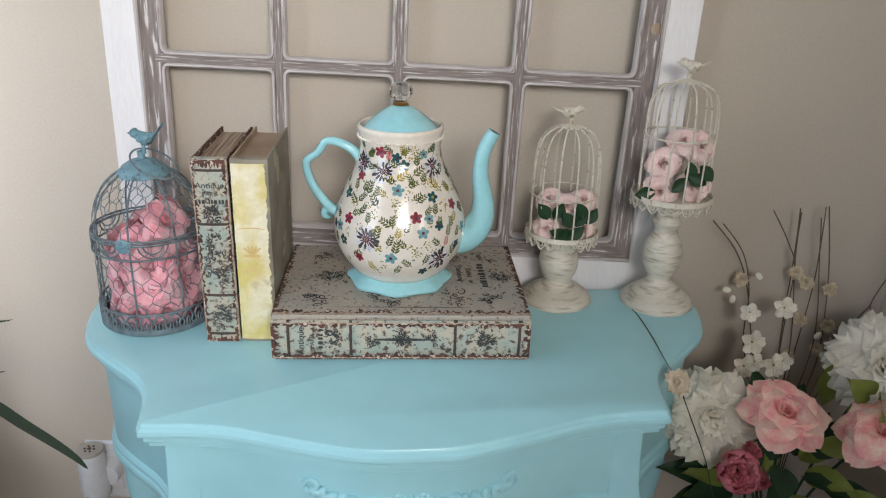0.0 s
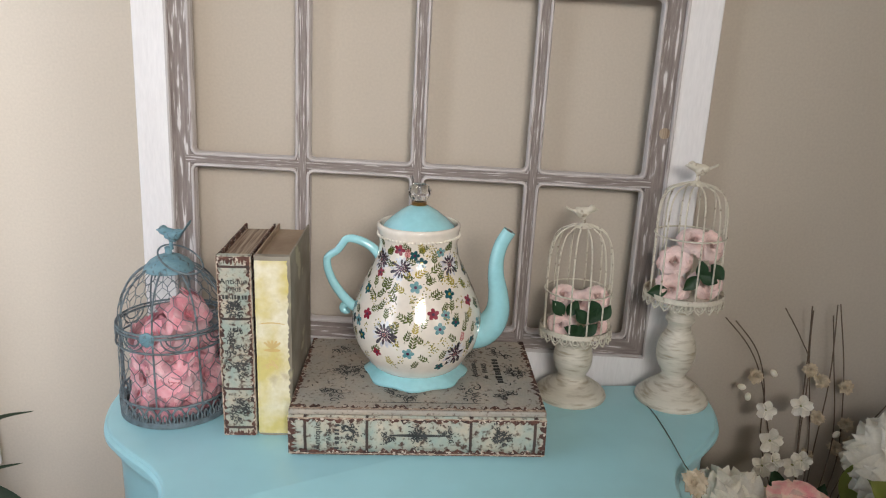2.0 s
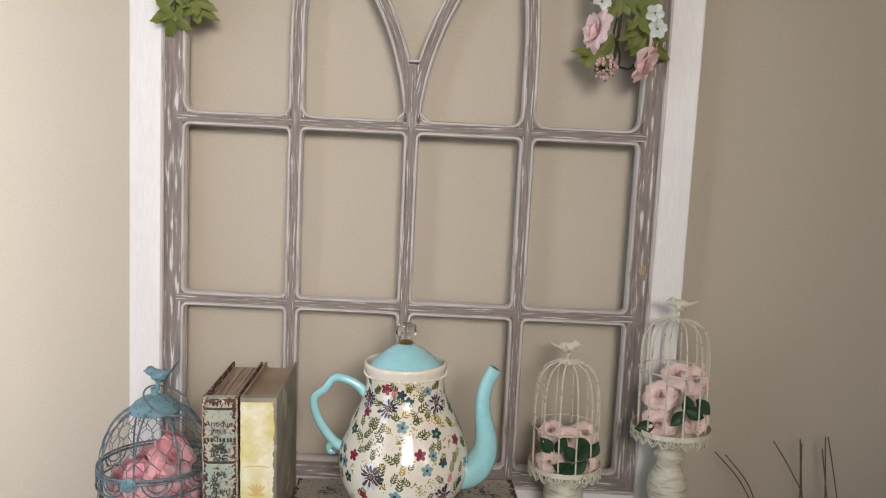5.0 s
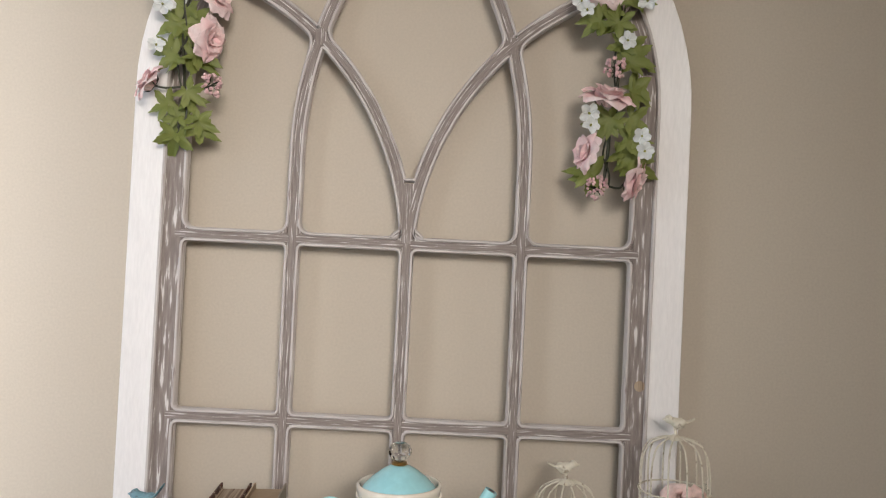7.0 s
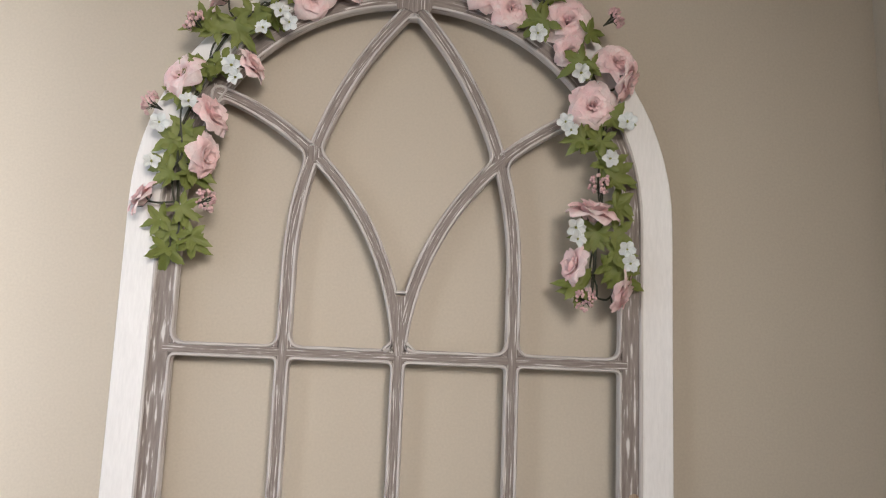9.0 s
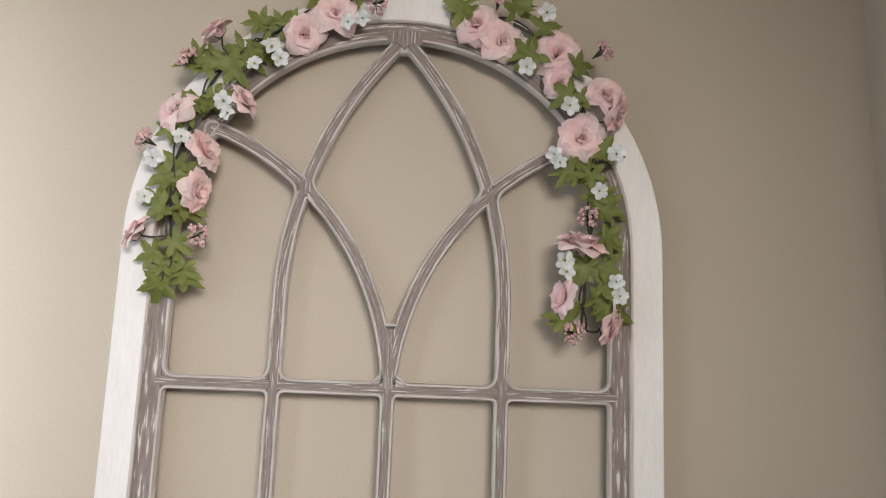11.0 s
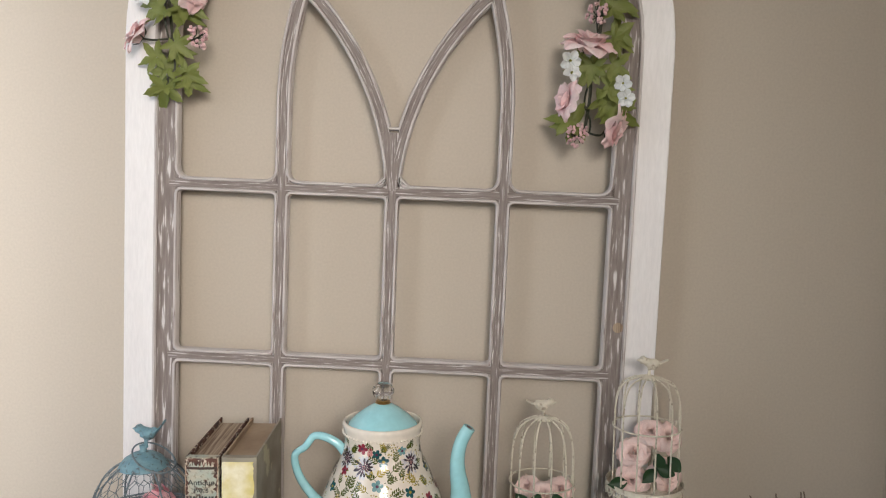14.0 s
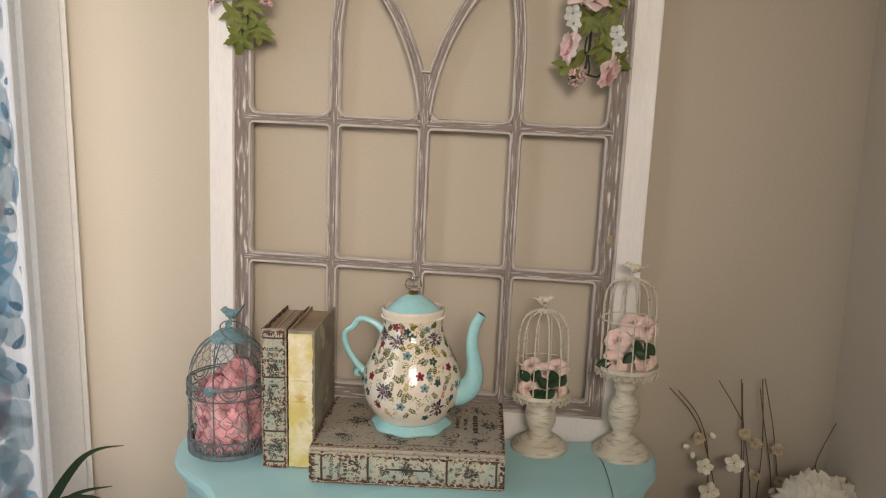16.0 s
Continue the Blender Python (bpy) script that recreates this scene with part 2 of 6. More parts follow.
# the wall behind the camera; its wide window opening is unseen, added for the rear lamp
for nm, a in (("wall_rear", (-0.73, -0.65, -1.92, -1.80, 0.0, CEIL)), ("wall_rear_b", (0.85, 2.5, -1.92, -1.80, 0.0, CEIL)), ("wall_rear_c", (-0.65, 0.85, -1.92, -1.80, 0.0, 0.98)), ("wall_rear_d", (-0.65, 0.85, -1.92, -1.80, 2.26, CEIL))):
    slab(nm, "beige painted wall behind the camera", M_WALL, *a)
WY0, WY1, WZ0, WZ1 = -0.25, 0.909, 0.55, 2.05
for nm, a in (("wall_left", (LEFT_X - 0.12, LEFT_X, -3.0, WY0, 0.0, CEIL)), ("wall_left_b", (LEFT_X - 0.12, LEFT_X, WY1, WALL_Y, 0.0, CEIL)),
              ("wall_left_c", (LEFT_X - 0.12, LEFT_X, WY0, WY1, 0.0, WZ0)), ("wall_left_d", (LEFT_X - 0.12, LEFT_X, WY0, WY1, WZ1, CEIL))):
    slab(nm, "beige painted wall with the side window", M_WALL, *a)
bb = [(0, 0), (0.014, 0), (0.014, 0.085), (0.010, 0.098), (0.004, 0.105), (0, 0.11)]
bm = bmesh.new()
sweep(bm, [(LEFT_X, WALL_Y, 0), (RIGHT_X, WALL_Y, 0)], bb, (0, 0, 1))
tagged(part("baseboard", bm, M_TRIM), "white painted baseboard along the wall", "baseboard", kind="structure")

# window in the left wall: casing, stool, jambs, sash
win = thing("window_1", pose(LEFT_X, 0, 0), "white painted window casing with moulded edge", "window", kind="structure")
cas = [(0, 0), (0.0, 0.012), (0.006, 0.017), (0.012, 0.013), (0.018, 0.018), (0.080, 0.020), (0.086, 0.015), (0.094, 0.013), (0.100, 0.0)]
for nm, p0, p1, dirx in (("side_casing", (0, WALL_Y - 0.002, WZ0), (0, WALL_Y - 0.002, WZ1), 1), ("side_casing", (0, WY0 - 0.10, WZ0), (0, WY0 - 0.10, WZ1), -1)):
    bm = bmesh.new()
    # corner casing's face is sloped only to catch more light and look brighter
    sweep(bm, [p0, p1], [(-a if dirx > 0 else -0.1 + a, b + 0.55 * (0.1 - a) if dirx > 0 and b else b) for a, b in cas], (1, 0, 0))
    ob = part(nm, bm, M_TRIM, win)
    if dirx > 0:
        x = [v.co.y for v in ob.data.vertices]
        if max(x) > WALL_Y:
            for v in ob.data.vertices:
                v.co.y = 2 * (WALL_Y - 0.002) - v.co.y
part("head_casing", boxm(0, 0.02, WY0 - 0.1, WALL_Y - 0.002, WZ1, WZ1 + 0.1, bevel=0.004), M_TRIM, win)
part("window_sill", boxm(-0.10, 0.032, WY0 - 0.12, WALL_Y - 0.004, WZ0 - 0.03, WZ0 - 0.001, bevel=0.008), M_TRIM, win)
part("apron", boxm(0, 0.016, WY0 - 0.08, WALL_Y - 0.02, WZ0 - 0.11, WZ0 - 0.031, bevel=0.003), M_TRIM, win)
for a in ((-0.115, -0.085, WY0, WY0 + 0.04, WZ0, WZ1), (-0.115, -0.085, WY1 - 0.04, WY1, WZ0, WZ1), (-0.114, -0.086, WY0, WY1, WZ0, WZ0 + 0.05), (-0.114, -0.086, WY0, WY1, WZ1 - 0.04, WZ1), (-0.116, -0.084, WY0, WY1, 1.28, 1.32)):
    part("window_frame", boxm(*a, bevel=0.003), M_TRIM, win)

# ---- arched window frame hung on the wall ----
arch = thing("arched_window_frame", pose(-0.0064, 0.981, 1.074, 0, 1.26, 0), "arched window-frame wall decor, white border and whitewashed lattice", "wall decor")
CZ, R_OUT, R_MID, R_IN, S_BOT, S, H = 0.468, 0.4005, 0.3540, 0.331, -0.325, 0.1645, 0.2570
ROW, BOT = -0.003, -0.246


def arch_path(r, bottom, n=40):
    pts = [(-r, bottom)]
    for k in range(7):
        pts.append((-r, bottom + (CZ - bottom) * (k + 1) / 8))
    pts += [(-r * math.cos(math.pi * i / n), CZ + r * math.sin(math.pi * i / n)) for i in range(n + 1)]
    pts += [(a * -1, b) for a, b in pts[:8][::-1]]
    return pts


def arch_ring(name, r0, b0, r1, b1, y0, y1, material, lip=0.0015):
    """A closed flat ring between two arched outlines."""
    bm = bmesh.new()
    uvl = bm.loops.layers.uv.verify()
    A, B = arch_path(r0, b0), arch_path(r1, b1)
    n = len(A)
    sect = []
    for (ax, az), (bx, bz) in zip(A, B):
        d = Vector((bx - ax, 0, bz - az))
        d.normalize()
        a, b = Vector((ax, 0, az)), Vector((bx, 0, bz))
        f = Vector((0, y0, 0))
        sect.append([bm.verts.new(p) for p in (a + Vector((0, y1, 0)), a + f + Vector((0, lip, 0)), a + d * lip + f, b - d * lip + f, b + f + Vector((0, lip, 0)), b + Vector((0, y1, 0)))])
    dist = 0
    for i in range(n):
        j = (i + 1) % n
        seg = (Vector((*A[j], 0)) - Vector((*A[i], 0))).length
        for k in range(6):
            k2 = (k + 1) % 6
            f = bm.faces.new((sect[i][k], sect[i][k2], sect[j][k2], sect[j][k]))
            for lp, (u, v) in zip(f.loops, ((dist, k * 0.012), (dist, k2 * 0.012), (dist + seg, k2 * 0.012), (dist + seg, k * 0.012))):
                lp[uvl].uv = (u, v)
        dist += seg
    return part(name, bm, material, arch)


arch_ring("border_board", R_OUT, S_BOT, R_MID, BOT - 0.022, -0.004, 0.020, M_BOARD)
arch_ring("inner_stile", R_MID - 0.0004, BOT - 0.0216, R_IN - 0.0065, BOT + 0.0065, -0.002, 0.018, M_WASH)
bm = bmesh.new()
sweep(bm, [(a, -0.004, b) for a, b in arch_path(R_MID - 0.001, BOT - 0.0205)], [(-0.003, 0), (-0.0015, 0.003), (0.0015, 0.003), (0.003, 0)], (0, -1, 0), closed=True)
part("edge_bead", bm, M_BEAD, arch)


def col_curve(sign, n=26):
    r, z0 = 0.604, 0.378
    out = [(sign * S, BOT - 0.004), (sign * S, 0.0), (sign * S, 0.15), (sign * S, H), (sign * S, z0)]
    for i in range(1, n + 1):
        d = 0.4130 * i / n
        out.append((sign * (S - (r - math.sqrt(r * r - d * d))), z0 + d))
    return out


def vee_curve(sign, n=26):
    r, z0 = 0.430, 0.2345
    out = [(0.0, H + 0.003)]
    for i in range(1, n + 1):
        a = 1.45 * i / n
        x, z = r - r * math.cos(a), z0 + r * math.sin(a)
        if math.hypot(x, z - CZ) > R_IN + 0.004:
            break
        if z > H + 0.006:
            out.append((sign * x, z))
    return out


MUN = [(-0.0080, -0.012), (-0.0080, 0.0005), (-0.0045, 0.0026), (0.0045, 0.0026), (0.0080, 0.0005), (0.0080, -0.012)]


def muntin(pts, lift):
    bm = bmesh.new()
    dense = []
    for (a, b), (c, d) in zip(pts, pts[1:]):
        k = max(1, int(math.hypot(c - a, d - b) / 0.03))
        dense += [(a + (c - a) * i / k, -lift, b + (d - b) * i / k) for i in range(k)]
    dense.append((pts[-1][0], -lift, pts[-1][1]))
    return part("muntin", sweep(bm, dense, MUN, (0, -1, 0)), M_WASH, arch, "whitewashed grey wood bar")


for z in (ROW, H):
    muntin([(-R_IN - 0.002, z), (R_IN + 0.002, z)], 0.0)
for sg in (-1, 1):
    muntin(col_curve(sg), 0.0007)
    muntin(vee_curve(sg)[2:], 0.0011 + 0.0003 * sg)
muntin([(0, BOT - 0.004), (0, 0.29)], 0.0006)


def face_uv(bm):
    """Grain along z for flat pieces of the lattice."""
    uvl = bm.loops.layers.uv.verify()
    for f in bm.faces:
        for lp in f.loops:
            lp[uvl].uv = (lp.vert.co.z, lp.vert.co.x)


# solid crotch pieces where bars meet
def crotch(pts, front=-0.0035):
    bm = bmesh.new()
    f0 = [bm.verts.new((x, front, z)) for x, z in pts]
    f1 = [bm.verts.new((x, 0.010, z)) for x, z in pts]
    bm.faces.new(f0)
    bm.faces.new(f1[::-1])
    for i in range(len(pts)):
        bm.faces.new((f0[i], f0[(i + 1) % len(pts)], f1[(i + 1) % len(pts)], f1[i]))
    face_uv(bm)
    return part("bar_joint", bm, M_WASH, arch)


vee_half = [(0.430 - math.sqrt(0.430 ** 2 - (z - 0.2345) ** 2) + 0.0056, z) for z in (0.258, 0.275, 0.292, 0.310, 0.328, 0.344)]
crotch([(-x, z) for x, z in vee_half] + vee_half[::-1])
crotch([(-0.026, 0.782), (-0.014, 0.785), (0.0, 0.778), (0.014, 0.785), (0.026, 0.782), (0.030, 0.8045), (-0.030, 0.8045)], -0.0050)

for sg in (-1, 1):
    crotch([(sg * (0.1385 + 0.0090 * math.cos(a)), 0.5505 + 0.0125 * math.sin(a)) for a in [2 * math.pi * i / 14 for i in range(14)]])


def region(segs):
    out = []
    for s in segs:
        for p in s:
            if not out or math.hypot(p[0] - out[-1][0], p[1] - out[-1][1]) > 0.002:
                out.append(p)
    if math.hypot(out[0][0] - out[-1][0], out[0][1] - out[-1][1]) < 0.002:
        out.pop()
    ar = sum(a[0] * b[1] - b[0] * a[1] for a, b in zip(out, out[1:] + out[:1]))
    return out if ar > 0 else out[::-1]


def inset(poly, d):
    n, out = len(poly), []
    for i in range(n):
        p, a, b = Vector(poly[i]), Vector(poly[i - 1]), Vector(poly[(i + 1) % n])
        t1, t2 = (p - a).normalized(), (b - p).normalized()
        n1, n2 = Vector((-t1.y, t1.x)), Vector((-t2.y, t2.x))
        k = 1 + n1.dot(n2)
        q = p + (n1 + n2) * (d / max(k, 0.16))
        out.append((q, t1.angle(t2) if t1.length and t2.length else 0))
    return out


def fillet(pts, cut):
    """Round the sharp corners of a closed outline; returns the outline and the corner webs."""
    n = len(pts)
    sharp = [i for i in range(n) if pts[i][1] > 0.35]
    P = [p for p, _ in pts]
    gone, repl, webs = set(), {}, []
    for i in sharp:
        c = P[i]
        j, acc = i, 0.0
        while acc < cut:
            acc += (P[j] - P[j - 1]).length
            j -= 1
        a = P[j] + (P[j + 1] - P[j]) * ((acc - cut) / max((P[j + 1] - P[j]).length, 1e-6))
        k, acc = i, 0.0
        while acc < cut:
            acc += (P[(k + 1) % n] - P[k % n]).length
            k += 1
        q0, q1 = P[(k - 1) % n], P[k % n]
        b = q1 + (q0 - q1) * ((acc - cut) / max((q1 - q0).length, 1e-6))
        for m_ in range(j + 1, k):
            gone.add(m_ % n)
        arc = [a * (1 - t) ** 2 + c * 2 * t * (1 - t) + b * t * t for t in (0, 0.2, 0.4, 0.6, 0.8, 1)]
        repl[i] = arc
        webs.append([c] + arc[::-1])
    out = []
    for i in range(n):
        if i in repl:
            out += repl[i]
        elif i not in gone:
            out.append(P[i])
    return out, webs


def arc_ring(x0, x1, n=24):
    return [(x0 + (x1 - x0) * i / n, CZ + math.sqrt(R_IN ** 2 - (x0 + (x1 - x0) * i / n) ** 2)) for i in range(n + 1)]


def cross(A, B):
    best = min(((math.hypot(a[0] - b[0], a[1] - b[1]), i, j) for i, a in enumerate(A) for j, b in enumerate(B)))
    return best[1], best[2]


def line(a, b, n=8):
    return [(a[0] + (b[0] - a[0]) * i / n, a[1] + (b[1] - a[1]) * i / n) for i in range(n + 1)]


panes = []
XS = (-R_IN, -S, 0, S, R_IN)
for z0, z1 in ((BOT, ROW), (ROW, H)):
    for a, b in zip(XS, XS[1:]):
        panes.append(region([line((a, z0), (b, z0)), line((b, z0), (b, z1)), line((b, z1), (a, z1)), line((a, z1), (a, z0))]))
cl, vl = col_curve(-1, 120)[3:], vee_curve(-1, 120)
ci, vi = cross(cl, vl)
X = cl[ci]
vend = vl[-1]
outer = [p for p in arch_path(R_IN, H, 80) if p[0] <= vend[0] + 0.001 and p[1] <= vend[1]]
left = [
    region([line((-R_IN, H), (-S, H)), cl[:ci], [X], vl[vi + 1:], outer[::-1]]),
    region([line((-S, H), (0, H)), [(0, H + 0.006)], vl[1:vi], [X], cl[:ci][::-1]]),
    region([[X], vl[vi + 1:], arc_ring(vend[0], cl[-1][0]), cl[ci + 1:][::-1]]),
]
panes += left + [region([[(-x, z) for x, z in p]]) for p in left]
right_c = [(-x, z) for x, z in cl]
right_v = [(-x, z) for x, z in vl]
panes.append(region([vl[:vi], [X], cl[ci + 1:], right_c[ci + 1:][::-1], [right_c[ci]], right_v[:vi][::-1]]))
for k, p in enumerate(panes):
    ins = inset(p, 0.0078)
    if k == len(panes) - 1:
        ins = [(q, 0.0 if q.y < 0.375 else a) for (q, a), o in zip(ins, p) if not (o[1] < 0.42 and (q.x * o[0] <= 0 or abs(q.x) < 0.0066))]
    rim, webs = fillet(ins, 0.010 if k < 8 else 0.020)
    bm = bmesh.new()
    sweep(bm, [(q.x, -0.0012, q.y) for q in rim], [(-0.0027, -0.012), (-0.0027, 0.0005), (-0.0010, 0.0032), (0.0011, 0.0032), (0.0028, 0.0004), (0.0028, -0.012)], (0, -1, 0), closed=True)
    part("pane_bead", bm, M_BEAD, arch, "light whitewashed bead round an empty pane", smooth=True)
    bm = bmesh.new()
    for w in webs:
        f0 = [bm.verts.new((q.x, -0.0030, q.y)) for q in w]
        f1 = [bm.verts.new((q.x, 0.012, q.y)) for q in w]
        bm.faces.new(f0)
        bm.faces.new(f1[::-1])
        for i in range(len(w)):
            bm.faces.new((f0[i], f0[(i + 1) % len(w)], f1[(i + 1) % len(w)], f1[i]))
    face_uv(bm)
    part("corner_web", bm, M_WASH, arch)

bm = lathe(bmesh.new(), [(0, 0.0008), (0.004, 0.0008), (0.0075, 0.0002), (0.0078, 0)], 16, m=pose(0.3430, -0.0022, 0.0700, 90, 0, 0))
part("wood_knot", bm, M_PAGES, arch, "dark wood knot")

# ---- aqua console table ----
import functools

YAW_T = 5.4
table = thing("console_table", sized(pose(0.0340, 0.6100, 0, 0, 0, YAW_T), 1.012, 1, 1), "aqua painted half-moon console table with carved rose swag", "console table")
half = [(0.0000, -0.0554), (0.0520, -0.0525), (0.1043, -0.0377), (0.1570, -0.0194), (0.1955, -0.0069), (0.2339, -0.0011), (0.2674, 0.0000), (0.2856, 0.0011), (0.2895, 0.0114), (0.2921, 0.0343), (0.3000, 0.0719), (0.3223, 0.1073), (0.3609, 0.1462), (0.3950, 0.1861), (0.4129, 0.2284), (0.4227, 0.2798), (0.4217, 0.3289)]


@functools.lru_cache(maxsize=None)
def table_outline(d=0.0, n=6):
    """The top's outline drawn in by d."""
    c1 = catmull([(x, y, 0) for x, y in half[:8]], n)
    c2 = catmull([(x, y, 0) for x, y in half[7:]], n)[1:]
    r = c1 + c2
    loop = [Vector((-p.x, p.y, 0)) for p in r[::-1][:-1]] + r
    loop = [Vector((p.x, p.y)) for p in loop]
    if not d:
        return [tuple(p) for p in loop]
    ins = [q for q, _ in inset([tuple(p) for p in loop], d)]
    n_ = len(loop)

    def clear(q):
        best = 9.0
        for i in range(n_):
            a, b = loop[i], loop[(i + 1) % n_]
            ab = b - a
            t = max(0.0, min(1.0, (q - a).dot(ab) / max(ab.dot(ab), 1e-12)))
            best = min(best, (q - a - ab * t).length)
        return best > 0.96 * d

    ok = [clear(q) for q in ins]
    out = []
    for i, q in enumerate(ins):
        if not ok[i]:
            k = next(k for k in range(1, n_) if ok[(i + k) % n_] or ok[i - k])
            q = ins[(i + k) % n_] if ok[(i + k) % n_] else ins[i - k]
        out.append((q.x, q.y))
    return out


def stack(levels):
    return [[(x, y, z) for x, y in table_outline(d)] for d, z in levels]


TOP = 0.760
bm = loft(bmesh.new(), stack([(0.024, TOP - 0.034), (0.0125, TOP - 0.034), (0.0110, TOP - 0.0325), (0.0110, TOP - 0.027), (0.0075, TOP - 0.0255), (0.0060, TOP - 0.0240), (0.0060, TOP - 0.0180), (0.0030, TOP - 0.0168), (0.0005, TOP - 0.0145), (0.0, TOP - 0.0115), (0.0008, TOP - 0.0085), (0.0030, TOP - 0.0070), (0.0042, TOP - 0.0062), (0.0046, TOP - 0.0035), (0.0060, TOP - 0.0012), (0.0085, TOP)]))
part("tabletop", bm, M_AQUA, table, "aqua tabletop with moulded serpentine edge", smooth=True, sharp=28)


def hip(levels):
    """Apron outlines: set back at the front, close under the top at the flaring sides."""
    rows = []
    for d, z in levels:
        a, b = table_outline(d), table_outline(d * 0.45)
        row = []
        for p, q in zip(a, b):
            k = min(1.0, max(0.0, (q[1] - 0.035) / 0.05))
            row.append((p[0] + (q[0] - p[0]) * k, p[1] + (q[1] - p[1]) * k, z))
        rows.append(row)
    return rows


part("apron", loft(bmesh.new(), hip([(0.044, 0.588), (0.040, 0.592), (0.040, 0.700), (0.038, 0.712), (0.034, 0.720), (0.030, 0.7258)])), M_AQUA, table, smooth=True)
part("lower_moulding", loft(bmesh.new(), hip([(0.042, 0.572), (0.030, 0.574), (0.026, 0.580), (0.026, 0.586), (0.029, 0.589), (0.031, 0.590), (0.031, 0.596), (0.039, 0.602)])), M_AQUA, table, smooth=True, sharp=28)


def front_y(x):
    o = [p for p in table_outline(0.040) if p[1] < 0.05]
    o.sort()
    for a, b in zip(o, o[1:]):
        if a[0] <= x <= b[0]:
            return a[1] + (b[1] - a[1]) * (x - a[0]) / max(b[0] - a[0], 1e-6)
    return o[0][1]


# drawer front with a beaded lower edge between two corner posts
bm = bmesh.new()
xs = [-0.235 + 0.47 * i / 40 for i in range(41)]
sweep(bm, [(x, front_y(x) - 0.004, 0.665) for x in xs], [(-0.008, -0.042), (0.004, -0.042), (0.006, -0.040), (0.006, 0.046), (0.004, 0.048), (-0.008, 0.048)], (0, 0, 1))
part("drawer_front", bm, M_AQUA, table, smooth=True)
for dz, r in ((0.626, 0.0045), (0.616, 0.0035)):
    bm = bmesh.new()
    tube(bm, [(x, front_y(x) - 0.010, dz) for x in xs], r, 8)
    part("beading", bm, M_AQUA, table, smooth=True)
for sg in (-1, 1):
    rows = []
    for z, cx, cy, wx, wy in ((0.7255, 0.252, 0.018, 0.019, 0.024), (0.69, 0.252, 0.017, 0.019, 0.025), (0.64, 0.253, 0.015, 0.020, 0.027), (0.60, 0.257, 0.012, 0.024, 0.031), (0.55, 0.270, 0.010, 0.031, 0.034), (0.49, 0.268, 0.014, 0.028, 0.030), (0.40, 0.258, 0.024, 0.023, 0.024), (0.30, 0.250, 0.034, 0.019, 0.020), (0.18, 0.250, 0.034, 0.016, 0.017), (0.08, 0.258, 0.022, 0.016, 0.017), (0.03, 0.268, 0.010, 0.021, 0.022), (0.0, 0.270, 0.008, 0.020, 0.021)):
        rows.append([(sg * cx + wx * math.copysign(abs(math.cos(a)) ** 0.22, math.cos(a)), cy + 0.038 + wy * math.copysign(abs(math.sin(a)) ** 0.22, math.sin(a)), z) for a in [2 * math.pi * (i + 0.5) / 16 for i in range(16)]])
    part("front_leg", loft(bmesh.new(), rows), M_AQUA, table, smooth=True, sharp=30)
    rows = []
    for z, cx, cy, w in ((0.60, 0.362, 0.245, 0.030), (0.5, 0.366, 0.247, 0.028), (0.35, 0.355, 0.248, 0.022), (0.15, 0.350, 0.25, 0.018), (0.04, 0.360, 0.25, 0.019), (0.0, 0.365, 0.25, 0.021)):
        rows.append([(sg * cx + w * math.copysign(abs(math.cos(a)) ** 0.6, math.cos(a)), cy + w * math.copysign(abs(math.sin(a)) ** 0.6, math.sin(a)), z) for a in [2 * math.pi * (i + 0.5) / 16 for i in range(16)]])
    part("back_leg", loft(bmesh.new(), rows), M_AQUA, table, smooth=True)


def petal_ball(bm, c, r, n=5, seed=0, flat=0.8):
    """A small carved rose: rings of overlapping knobs round a coil."""
    rnd = random.Random(seed)
    for ring, (k, rr) in enumerate(((1, 0.0), (n, 0.45), (n + 2, 0.8))):
        for i in range(k):
            a = 2 * math.pi * (i + 0.5 * ring) / k + rnd.uniform(-0.2, 0.2)
            s = r * (0.42 if ring else 0.36)
            bmesh.ops.create_icosphere(bm, subdivisions=2, radius=1, matrix=Matrix.Translation((c[0] + rr * r * math.cos(a), c[1] + 0.002 * ring, c[2] + rr * r * math.sin(a))) @ Matrix.Rotation(-a, 4, "Y") @ Matrix.Diagonal((s * 0.62, s * flat, s, 1)))


bm = bmesh.new()
rnd = random.Random(5)


def swag(x):
    return 0.675 - 0.014 * (1 - (abs(x) / 0.115) ** 1.5)


for x, r in ((0.0, 0.0145), (-0.026, 0.0115), (0.026, 0.0115), (-0.047, 0.009), (0.047, 0.009), (0.012, 0.009), (-0.013, 0.009)):
    petal_ball(bm, (x, front_y(x) - 0.013, swag(x) + (0.008 if abs(x) in (0.012, 0.013) else 0) + 0.004), r, 5, int(x * 1000) + 99)
for i in range(64):
    x = rnd.uniform(-0.108, 0.108)
    k = 1 - abs(x) / 0.125
    z = swag(x) + rnd.uniform(-0.014, 0.012) * k + 0.003
    a = rnd.uniform(-1.2, 1.2) + (0.6 if x > 0 else -0.6)
    bmesh.ops.create_icosphere(bm, subdivisions=2, radius=1, matrix=Matrix.Translation((x, front_y(x) - 0.0120, z)) @ Matrix.Rotation(a, 4, "Y") @ Matrix.Diagonal((0.0100 * (0.55 + 0.5 * k), 0.0050, 0.0046, 1)))
for sg in (-1, 1):
    coil = [(sg * (0.108 + 0.009 * math.cos(t) * (1 - t / 8)), 0, 0.683 + 0.009 * math.sin(t) * (1 - t / 8)) for t in [0.5 * i - 2 for i in range(14)]]
    tube(bm, [(x, front_y(x) - 0.0125, z) for x, _, z in coil], 0.0035, 6)
